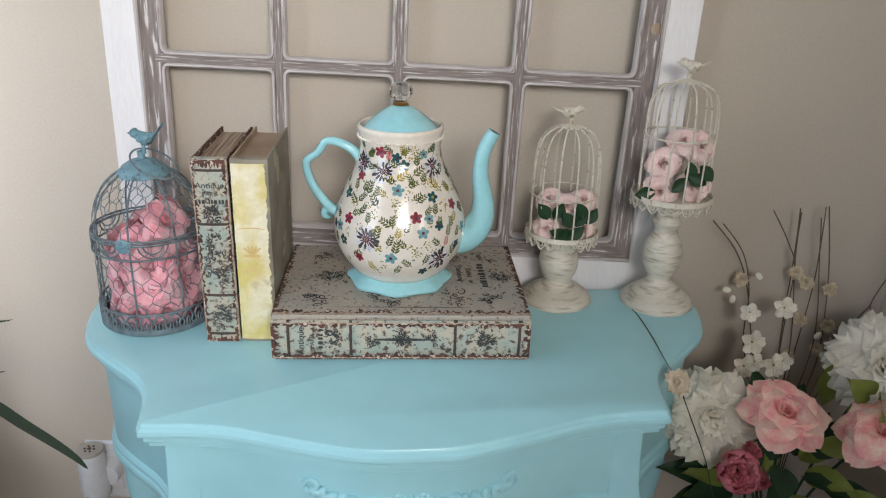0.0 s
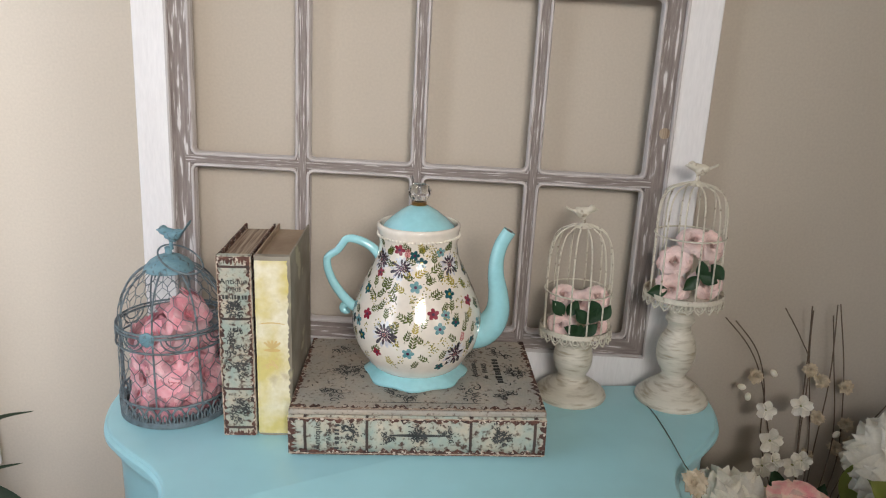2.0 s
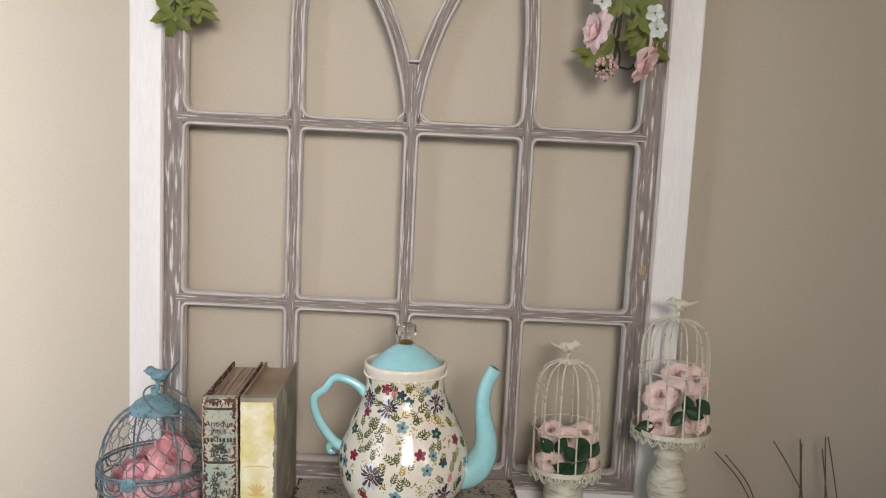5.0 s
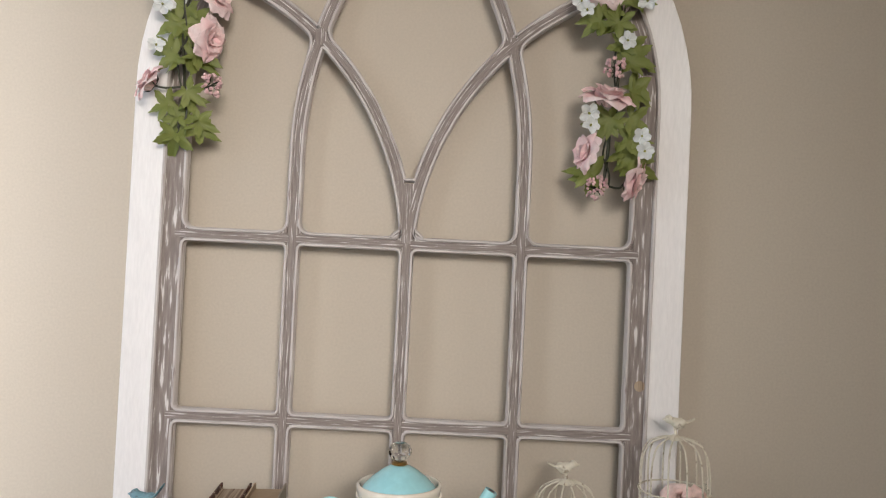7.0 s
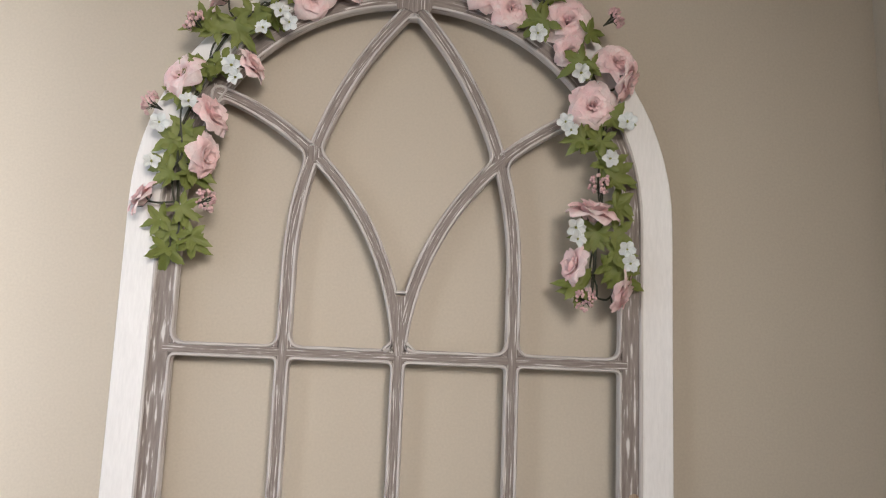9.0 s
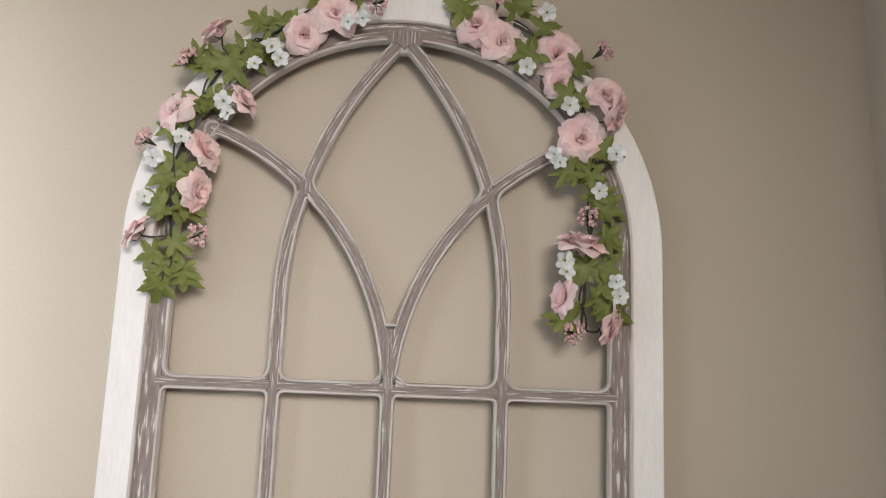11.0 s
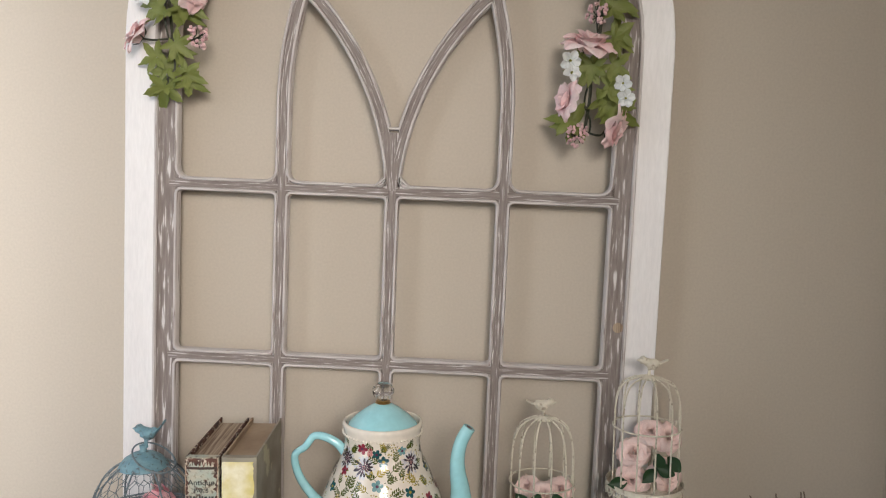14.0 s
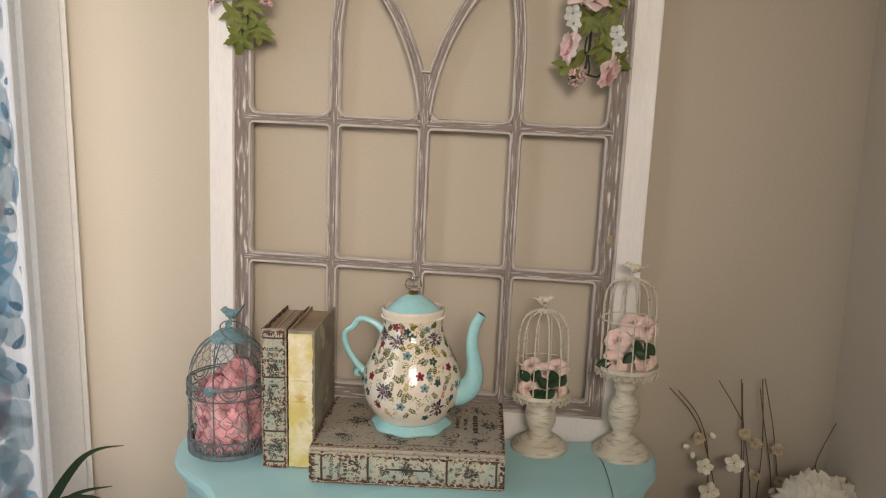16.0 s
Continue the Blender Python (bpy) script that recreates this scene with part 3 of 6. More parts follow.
part("carved_rose_swag", bm, M_AQUA, table, "aqua carved rose and leaf swag", smooth=True)

# ---- book-shaped box lying flat ----
BX, BD, BH = 0.323, 0.192, 0.060
bbox = thing("book_box", sized(pose(0.0085, 0.8460, TOP, 0, 0, 3.2), 0.968, 1.165, 1.02), "antique book-shaped box lying flat on the table, worn grey and rust", "decorative box")
hx, hy = BX / 2, BD / 2
part("lid", boxm(-hx, hx, -hy + 0.001, hy, BH - 0.007, BH, bevel=0.0015), M_ANTIQ_TOP, bbox, "worn grey lid with dark scroll print")
part("base_cover", boxm(-hx, hx, -hy + 0.001, hy, 0.0, 0.005, bevel=0.0015), M_WORN, bbox)
part("page_block", boxm(-hx + 0.006, hx - 0.006, -hy + 0.012, hy - 0.006, 0.005, BH - 0.007), M_PAGES, bbox)
bm = bmesh.new()
sect = [(-hy + 0.012, 0.0052), (-hy + 0.001, 0.0052), (-hy - 0.001, 0.012), (-hy - 0.0025, BH / 2), (-hy - 0.001, BH - 0.012), (-hy + 0.001, BH - 0.0072), (-hy + 0.012, BH - 0.0072)]
loft(bm, [[(x, a, b) for a, b in sect] for x in [-hx + BX * i / 24 for i in range(25)]])
part("spine", bm, M_ANTIQ, bbox, "distressed spine, pale teal paper worn to rust", smooth=True)
for x in (-hx + 0.021, -hx + 0.098, hx - 0.095, hx - 0.014):
    part("spine_band", loft(bmesh.new(), [[(x + o, a - 0.0016, b) for a, b in sect] for o in (-0.0017, 0.0017)]), M_BAND_SHADE, bbox)
rnd = random.Random(11)


def ragged(bm, p0, p1, out, up, w, n=60, seed=0):
    """A worn strip with a torn edge from p0 to p1."""
    r = random.Random(seed)
    p0, p1, out, up = Vector(p0), Vector(p1), Vector(out), Vector(up)
    prev = None
    for i in range(n + 1):
        p = p0 + (p1 - p0) * (i / n) + out
        q = p + up * (w * (0.35 + 1.0 * r.random() ** 1.5))
        cur = (bm.verts.new(p), bm.verts.new(q))
        if prev:
            bm.faces.new((prev[0], cur[0], cur[1], prev[1]))
        prev = cur
    return bm


bm = bmesh.new()
ragged(bm, (-hx, -hy - 0.0030, BH - 0.008), (hx, -hy - 0.0030, BH - 0.008), (0, 0, 0), (0, 0.05, -1), 0.006, 90, 1)
ragged(bm, (-hx, -hy - 0.0030, 0.0052), (hx, -hy - 0.0030, 0.0052), (0, 0, 0), (0, 0, 1), 0.006, 90, 2)
ragged(bm, (-hx, -hy - 0.0030, 0.0052), (-hx, -hy - 0.0030, BH - 0.008), (0, 0, 0), (1, 0, 0), 0.010, 30, 3)
ragged(bm, (hx, -hy - 0.0030, 0.0052), (hx, -hy - 0.0030, BH - 0.008), (0, 0, 0), (-1, 0, 0), 0.008, 30, 4)
part("worn_edge", bm, M_WORN, bbox, "chipped rust and cream edge")
bm = bmesh.new()
ragged(bm, (-hx + 0.001, -hy + 0.002, BH + 0.0006), (hx - 0.001, -hy + 0.002, BH + 0.0006), (0, 0, 0), (0, 1, 0), 0.009, 90, 5)
ragged(bm, (-hx + 0.001, -hy + 0.002, BH + 0.0008), (-hx + 0.001, hy - 0.001, BH + 0.0008), (0, 0, 0), (1, 0, 0), 0.006, 60, 6)
ragged(bm, (hx - 0.001, -hy + 0.002, BH + 0.0008), (hx - 0.001, hy - 0.001, BH + 0.0008), (0, 0, 0), (-1, 0, 0), 0.008, 60, 7)
part("worn_lid_edge", bm, M_WORN, bbox, "chipped rust and cream edge")
bm = bmesh.new()
ragged(bm, (-hx + 0.001, -hy + 0.0018, BH + 0.0009), (hx - 0.001, -hy + 0.0018, BH + 0.0009), (0, 0, 0), (0, 1, 0), 0.0042, 110, 65)
ragged(bm, (-hx, -hy - 0.0034, BH - 0.0075), (hx, -hy - 0.0034, BH - 0.0075), (0, 0, 0), (0, 0, -1), 0.0022, 110, 66)
ragged(bm, (-hx, -hy - 0.0034, 0.0050), (hx, -hy - 0.0034, 0.0050), (0, 0, 0), (0, 0, 1), 0.0016, 110, 67)
part("chipped_edge", bm, M_CHIP, bbox, "cream chips along the worn edge")


def ribbon(bm, pts, w, lift, m):
    """A flat printed stroke along points of a plane, tapered at its ends."""
    P = [Vector((a, b, 0)) for a, b in pts]
    prev = None
    for i, p in enumerate(P):
        t = (P[min(i + 1, len(P) - 1)] - P[max(i - 1, 0)]).normalized()
        k = w * (0.35 + 0.65 * math.sin(math.pi * (i + 0.5) / len(P)))
        s = Vector((-t.y, t.x, 0)) * k
        cur = (bm.verts.new(m @ (p + s + Vector((0, 0, lift)))), bm.verts.new(m @ (p - s + Vector((0, 0, lift)))))
        if prev:
            bm.faces.new((prev[0], cur[0], cur[1], prev[1]))
        prev = cur


def scroll(bm, x, y, size, turn, m, lift=0.0005, hand=1, w=0.0009):
    pts = []
    for i in range(22):
        t = i / 21
        a = turn + hand * (t * 5.6)
        r = size * (1 - t * 0.85)
        pts.append((x + r * math.cos(a) * 0.7 + size * t * math.cos(turn), y + r * math.sin(a) * 0.7 + size * t * math.sin(turn)))
    ribbon(bm, pts, w, lift, m)


def flourish(bm, x, y, s, turn, m, seed=0, lift=0.0005):
    """A spray of thin scrolls with small leaf strokes along them."""
    r = random.Random(seed)
    for k in range(9):
        a = turn + (k - 4) * 0.40
        d = s * r.uniform(0.05, 0.45)
        scroll(bm, x + d * math.cos(a), y + d * math.sin(a), s * r.uniform(0.14, 0.34), a + r.uniform(-0.4, 0.4), m, lift + 0.00001 * k, 1 if k % 2 else -1, 0.00080)
    for k in range(13):
        a, d = turn + r.uniform(-1.7, 1.7), s * r.uniform(0.05, 0.95)
        a2 = a + r.uniform(-1.2, 1.2)
        c, l = (x + d * math.cos(a), y + d * math.sin(a)), s * r.uniform(0.04, 0.09)
        ribbon(bm, [(c[0] + t * l * math.cos(a2 + 0.3 * t), c[1] + t * l * math.sin(a2 + 0.3 * t)) for t in (-1, -0.5, 0, 0.5, 1)], 0.0007, lift, m)


LID = pose(0, 0, BH + 0.0008)
bm = bmesh.new()
for sx in (-1, 1):
    for sy in (-1, 1):
        flourish(bm, sx * 0.118, sy * 0.062, 0.036, math.atan2(-sy, -sx), LID, 3 * sx + sy + 9)
for k, (fx, fy, fs, ft_) in enumerate(((-0.055, 0.045, 0.04, 0.3), (-0.065, 0.0, 0.04, 2.6), (-0.02, -0.05, 0.045, 3.6), (-0.02, -0.05, 0.04, 0.0), (0.06, 0.055, 0.04, 0.5), (0.06, 0.06, 0.03, 3.4), (-0.10, 0.0, 0.03, 1.57), (-0.10, 0.0, 0.03, -1.57), (0.135, 0.0, 0.03, 1.57), (0.135, 0.0, 0.03, -1.57), (0.06, -0.06, 0.035, 0.3))):
    flourish(bm, fx, fy, fs, ft_, LID, 31 + k)
for y in (-0.078, 0.080):
    ribbon(bm, [(-0.085 + 0.0085 * i, y) for i in range(21)], 0.0007, 0, LID)
scroll(bm, -0.035, -0.055, 0.016, 1.0, LID)
scroll(bm, 0.083, -0.045, 0.014, 2.0, LID)
part("scroll_print", bm, M_INK, bbox, "dark scroll ornament print")["kind"] = "stuff"


def lettering(txt, size, m, parent, material, depth=0.0002):
    c = bpy.data.curves.new("lettering", "FONT")
    c.body, c.size, c.align_x, c.align_y, c.extrude = txt, size, "CENTER", "CENTER", depth
    t = bpy.data.objects.new("lettering", c)
    me = bpy.data.meshes.new_from_object(t)
    me.materials.append(material)
    ob = new("lettering", me)
    ob.parent = parent
    ob.matrix_basis = m
    return ob


def bars(n, length, h, gap, m, parent, material, seed=0):
    r, bm, x = random.Random(seed), bmesh.new(), -length / 2
    while x < length / 2:
        w = r.uniform(0.6, 1.2) * h
        box(bm, x, x + w * 0.55, -h / 2, h / 2 * r.uniform(0.7, 1.1), 0, 0.0003)
        x += w * 0.9 + (gap if r.random() < 0.2 else 0)
    ob = part("illegible_print", bm, material, parent)
    ob.matrix_basis = m
    return ob


lettering("PARIS", 0.0105, LID @ pose(0.093, 0.012, 0.0003, 0, 0, 92), bbox, M_INK)
lettering("de", 0.009, LID @ pose(0.093, -0.013, 0.0003, 0, 0, 92), bbox, M_INK)
lettering("Antique", 0.012, LID @ pose(0.078, 0.006, 0.0003, 0, 0, 92), bbox, M_INK)
bars(9, 0.066, 0.009, 0.004, LID @ pose(0.110, 0.006, 0.0001, 0, 0, 92), bbox, M_INK, 4)
SPN = pose(0, -hy - 0.0032, BH / 2, 90, 0, 0)
bm = bmesh.new()
for k, (fx, fy, fs, ft_) in enumerate(((0.0, 0.0, 0.022, 0.0), (0.0, 0.0, 0.022, 3.14), (0.035, 0.0, 0.018, 1.0), (-0.035, 0.0, 0.018, 4.2), (0.105, 0.0, 0.021, 0.4), (0.105, 0.0, 0.020, 2.4), (0.105, 0.0, 0.020, 4.6), (-0.085, 0.004, 0.02, 1.2), (-0.085, 0.0, 0.02, -1.2))):
    flourish(bm, fx, fy, fs, ft_, SPN, 141 + k)
scroll(bm, -0.09, 0.004, 0.012, 1.0, SPN)
ribbon(bm, [(-0.035 + 0.007 * i, 0.0) for i in range(11)], 0.002, 0, SPN)
part("spine_print", bm, M_INK, bbox, "dark keyhole and scroll print")["kind"] = "stuff"
lettering("Antique", 0.0115, SPN @ pose(-0.125, -0.002, 0.0002, 0, 0, 88), bbox, M_INK)
lettering("PARIS", 0.008, SPN @ pose(-0.111, -0.002, 0.0002, 0, 0, 88), bbox, M_INK)
bars(7, 0.034, 0.006, 0.003, SPN @ pose(-0.101, -0.002, 0, 0, 0, 88), bbox, M_INK, 8)

# ---- two upright books ----


def upright_book(m, w, d, h, label, spine_m, cover_m, page_m, edge_m):
    b = thing("book", m, label, "book", "upright books")
    part("left_cover", boxm(0, 0.0028, 0.004, d, 0, h, bevel=0.0008), edge_m, b)
    part("right_cover", boxm(w - 0.0028, w, 0.004, d, 0, h, bevel=0.0008), cover_m, b)
    part("page_block", boxm(0.003, w - 0.003, 0.008, d - 0.006, 0.002, h - 0.007), page_m, b)
    sec = [(0.0, 0.008), (0.0, 0.0015), (w * 0.15, -0.0012), (w * 0.5, -0.002), (w * 0.85, -0.0012), (w, 0.0015), (w, 0.008)]
    part("spine", loft(bmesh.new(), [[(x, y, z) for x, y in sec] for z in [h * i / 20 for i in range(21)]]), spine_m, b, smooth=True)
    return b, sec


b1, sec1 = upright_book(sized(pose(-0.2338, 0.769, TOP, 0, 0, 3.2), 0.982, 1.155, 0.951), 0.0425, 0.142, 0.250, "antique book with distressed teal and rust spine standing upright", M_ANTIQ, M_WORN, M_PAGES, M_WORN)
for z in (0.012, 0.068, 0.166, 0.236):
    part("spine_band", loft(bmesh.new(), [[(x, y - 0.0012, z + o) for x, y in sec1] for o in (-0.0014, 0.0014)]), M_BAND_SHADE, b1)
bm = bmesh.new()
for k, (x, up) in enumerate(((0.0004, 1), (0.0421, -1))):
    ragged(bm, (x, -0.0016, 0.001), (x, -0.0016, 0.249), (0, 0.0012, 0), (up, -0.15, 0), 0.0055, 90, 20 + k)
ragged(bm, (0.001, -0.0026, 0.2495), (0.0415, -0.0026, 0.2495), (0, 0, 0), (0, 0, -1), 0.010, 30, 24)
ragged(bm, (0.001, -0.0026, 0.0005), (0.0415, -0.0026, 0.0005), (0, 0, 0), (0, 0, 1), 0.007, 30, 25)
part("worn_edge", bm, M_WORN, b1, "chipped rust and cream edge")
bm = bmesh.new()
for k, (x, up) in enumerate(((0.0003, 1), (0.0422, -1))):
    ragged(bm, (x, -0.0022, 0.001), (x, -0.0022, 0.249), (0, 0.0012, 0), (up, -0.15, 0), 0.0018, 110, 26 + k)
part("chipped_edge", bm, M_CHIP, b1, "cream chips along the worn edge")
SP1 = pose(0.0212, -0.0032, 0, 90, 0, 0)
bm = bmesh.new()
for k, (fy, ft_) in enumerate(((0.095, 0.5), (0.14, 2.6), (0.045, 0.3), (0.03, 3.5), (0.18, 0.2), (0.18, 2.9))):
    flourish(bm, 0, fy, 0.022, ft_, SP1, 151 + k)
flourish(bm, 0, 0.117, 0.028, 1.57, SP1, 51)
flourish(bm, 0, 0.108, 0.026, -1.57, SP1, 52)
flourish(bm, 0, 0.038, 0.024, 1.2, SP1, 53)
flourish(bm, 0, 0.182, 0.016, 1.57, SP1, 54)
part("spine_print", bm, M_INK, b1, "dark keyhole and scroll print")["kind"] = "stuff"
lettering("Antique", 0.0105, SP1 @ pose(0, 0.217, 0.0002), b1, M_INK)
lettering("PARIS", 0.0075, SP1 @ pose(0, 0.206, 0.0002), b1, M_INK)
bars(6, 0.028, 0.0055, 0.003, SP1 @ pose(0, 0.196, 0), b1, M_INK, 3)
b2, sec2 = upright_book(sized(pose(-0.1905, 0.7725, TOP, 0, 0.3, 3.1), 0.982, 1.155, 0.951), 0.0445, 0.142, 0.250, "faded yellow clothbound book with grey cover standing upright", M_GREYCOVER, M_GREYCOVER, M_TAN, M_TAN)
bm = bmesh.new()
r2 = random.Random(77)
prev = None
for i in range(81):
    z = 0.004 + 0.241 * i / 80
    cur = [bm.verts.new((0.0008 + r2.uniform(0, 0.001), -0.0024, z)), bm.verts.new((0.022, -0.0030, z)), bm.verts.new((0.0415 + r2.uniform(-0.0014, 0.0012), -0.0022, z))]
    if prev:
        for q in (0, 1):
            bm.faces.new((prev[q], prev[q + 1], cur[q + 1], cur[q]))
    prev = cur
part("spine_label", bm, M_YELLOW, b2, "faded yellow spine paper with torn edges")
M_ORANGE = mat("faded_orange_print", (0.66, 0.46, 0.17), (0.70, 0.56, 0.28), 60, 0.7)
bm = bmesh.new()
SP2 = pose(0.0212, -0.0034, 0, 90, 0, 0)
for k in range(5):
    a = (k - 2) * 0.35
    ribbon(bm, [(0.004 * math.sin(a) * j, 0.126 + 0.003 * math.cos(a) * j) for j in range(5)], 0.0016, 0.0002, SP2)
ribbon(bm, [(-0.010 + 0.002 * i, 0.124) for i in range(11)], 0.0022, 0.0002, SP2)
flourish(bm, 0, 0.10, 0.015, 1.57, SP2, 61, 0.0002)
ribbon(bm, [(-0.016 + 0.0032 * i, 0.162 - 0.0004 * (i - 5) ** 2 / 5) for i in range(11)], 0.0009, 0.0002, SP2)
part("crown_print", bm, M_ORANGE, b2, "faded orange crown and scroll print")["kind"] = "stuff"

# ---- teapot ----
M_GLASS = bpy.data.materials.new("clear_glass")
M_GLASS.use_nodes = True
gb = M_GLASS.node_tree.nodes["Principled BSDF"]
gb.inputs["Transmission Weight"].default_value, gb.inputs["Roughness"].default_value, gb.inputs["IOR"].default_value = 1.0, 0.03, 1.48
PZ = TOP + BH
pot = thing("teapot", sized(pose(0.0045, 0.8480, TOP + BH * 1.02), 1.0, 1.0, 0.980), "cream flower-printed teapot with aqua handle, spout, lid and foot", "teapot")
FOOTZ = [(0.0, 0.0), (0.060, 0.0), (0.0665, 0.002), (0.0675, 0.005), (0.062, 0.009), (0.055, 0.013), (0.0505, 0.018), (0.049, 0.0215)]
part("foot", lathe(bmesh.new(), FOOTZ, 64, wob=lambda a, r, z: 1 + 0.045 * math.cos(8 * a) * max(0, 1 - z / 0.02) if r > 0.04 else 1), M_POTAQUA, pot, "aqua glazed scalloped foot", smooth=True)
BODY = [(0.049, 0.012), (0.0535, 0.0145), (0.061, 0.020), (0.0705, 0.0325), (0.0790, 0.048), (0.0835, 0.066), (0.0847, 0.080), (0.0825, 0.097), (0.0762, 0.114), (0.0692, 0.131), (0.0620, 0.147), (0.0556, 0.160), (0.0517, 0.171), (0.0505, 0.180), (0.0502, 0.186), (0.0512, 0.192), (0.0522, 0.200), (0.0535, 0.206), (0.0530, 0.210), (0.0505, 0.2115), (0.0485, 0.209), (0.0480, 0.200)]
cv = catmull([(a, b, 0) for a, b in BODY], 3)
BODY = [(p.x, p.y) for p in cv]
part("body", lathe(bmesh.new(), BODY, 96), M_CREAM, pot, "cream glazed pear-shaped body", smooth=True)
bm = bmesh.new()
for i in range(64):
    a = 2 * math.pi * i / 64
    bmesh.ops.create_icosphere(bm, subdivisions=1, radius=0.0019, matrix=Matrix.Translation((0.0525 * math.cos(a), 0.0525 * math.sin(a), 0.1965)))
part("beaded_rim", bm, M_CREAM, pot, smooth=True)
LIDP = [(0.0, 0.2350), (0.006, 0.2350), (0.012, 0.2335), (0.022, 0.2280), (0.034, 0.2190), (0.044, 0.2095), (0.0472, 0.2040), (0.0479, 0.2020), (0.0468, 0.2005), (0.030, 0.2000), (0.0, 0.2000)]
lid = part("lid", lathe(bmesh.new(), LIDP[::-1], 72), M_POTAQUA, pot, "aqua glazed domed lid", smooth=True)
part("collar", lathe(bmesh.new(), [(0.0, 0.2340), (0.0085, 0.2340), (0.0105, 0.2352), (0.0085, 0.2365), (0.0095, 0.2377), (0.0080, 0.2386), (0, 0.2386)], 32), M_BRASS, lid, "aged brass collar", smooth=True)
part("knob", lathe(bmesh.new(), [(0.0, 0.2387), (0.006, 0.2391), (0.0115, 0.2431), (0.0145, 0.2486), (0.0148, 0.2531), (0.0125, 0.2586), (0.0075, 0.2621), (0.0, 0.2631)], 14), M_GLASS, lid, "clear faceted glass knob")
hp = [(-0.0440, 0.150), (-0.0500, 0.163), (-0.0580, 0.1735), (-0.0700, 0.1815), (-0.0840, 0.1860), (-0.0935, 0.1845), (-0.0985, 0.1780), (-0.1050, 0.1690), (-0.1140, 0.1630), (-0.1185, 0.1560), (-0.1170, 0.1420), (-0.1105, 0.1250), (-0.1000, 0.1090), (-0.0885, 0.0960), (-0.0790, 0.0900)]
hc = catmull([(a, 0, b) for a, b in hp], 5)
bm = tube(bmesh.new(), hc, 0.0062, 12, radii=[1.15 - 0.35 * math.sin(math.pi * i / (len(hc) - 1)) for i in range(len(hc))], up=(0, 1, 0))
curl = [(-0.0935 + 0.0075 * math.cos(t) * (1 - t / 9), 0, 0.0885 + 0.0075 * math.sin(t) * (1 - t / 9)) for t in [0.9 + 0.45 * i for i in range(11)]]
tube(bm, curl, 0.0048, 10, up=(0, 1, 0))
part("handle", bm, M_POTAQUA, pot, "aqua glazed scrolled handle", smooth=True)
sp = [(0.066, 0.058, 0.021), (0.084, 0.062, 0.0215), (0.098, 0.074, 0.0195), (0.106, 0.094, 0.0160), (0.1055, 0.118, 0.0130), (0.1015, 0.142, 0.0108), (0.1015, 0.165, 0.0096), (0.1065, 0.186, 0.0090), (0.1160, 0.204, 0.0086)]
sc = catmull([(a, 0, b) for a, b, _ in sp], 6)
rr = [q.x for q in catmull([(r, 0, 0) for *_, r in sp], 6)]
part("spout", tube(bmesh.new(), sc, 1.0, 20, radii=rr, up=(0, 1, 0)), M_POTAQUA, pot, "aqua glazed curved spout", smooth=True)
# flat dark disc painted as the shade inside the spout
part("spout_mouth_shade", lathe(bmesh.new(), [(0.0, 0.0), (0.0042, 0.0), (0.0042, 0.0003), (0.0, 0.0003)], 16, m=Matrix.Translation(sc[-1]) @ (sc[-1] - sc[-2]).to_track_quat("Z", "Y").to_matrix().to_4x4()), M_BAND_SHADE, pot)


def body_r(z):
    for (r0, z0), (r1, z1) in zip(BODY, BODY[1:]):
        if z0 <= z <= z1:
            return r0 + (r1 - r0) * (z - z0) / max(z1 - z0, 1e-7), (r1 - r0) / max(z1 - z0, 1e-7)
    return 0.05, 0.0


def decal_points(th, z, pts, lift):
    out = []
    for du, dv in pts:
        r, sl = body_r(z)
        zz = z + dv / math.sqrt(1 + sl * sl)
        r, sl = body_r(zz)
        a = radians(th) + du / r
        out.append(Vector(((r + lift) * math.cos(a), (r + lift) * math.sin(a), zz - lift * sl)))
    return out


def decal(bm, th, z, pts, lift=0.00025):
    vs = [bm.verts.new(p) for p in decal_points(th, z, pts, lift)]
    bm.faces.new(vs)


def ellipse(cx, cy, a, b, turn, n=9):
    return [(cx + a * math.cos(t) * math.cos(turn) - b * math.sin(t) * math.sin(turn), cy + a * math.cos(t) * math.sin(turn) + b * math.sin(t) * math.cos(turn)) for t in [2 * math.pi * i / n for i in range(n)]]


def printed(name, c1, c2, sc=90):
    return mat(name, c1, c2, sc, 0.2, 0, coat=0.3, rvar=0.03)


INKS = dict(violet=printed("print_violet", (0.025, 0.021, 0.026), (0.10, 0.085, 0.10)), red=printed("print_red", (0.20, 0.012, 0.03), (0.32, 0.04, 0.06)), teal=printed("print_teal", (0.01, 0.06, 0.07), (0.02, 0.11, 0.12)), blue=printed("print_blue", (0.10, 0.25, 0.27), (0.22, 0.37, 0.38)),
            green=printed("print_green", (0.050, 0.068, 0.012), (0.11, 0.125, 0.022)), gold=printed("print_gold", (0.40, 0.30, 0.04), (0.3, 0.25, 0.05)), plum=printed("print_plum", (0.06, 0.015, 0.04), (0.12, 0.04, 0.08)),
            lilac=printed("print_lilac", (0.74, 0.73, 0.73), (0.46, 0.45, 0.50)), sky=printed("print_sky", (0.45, 0.62, 0.66), (0.62, 0.70, 0.72)), rose=printed("print_rose", (0.55, 0.20, 0.20), (0.6, 0.3, 0.26)))
inkbm = {k: bmesh.new() for k in INKS}
rp = random.Random(21)


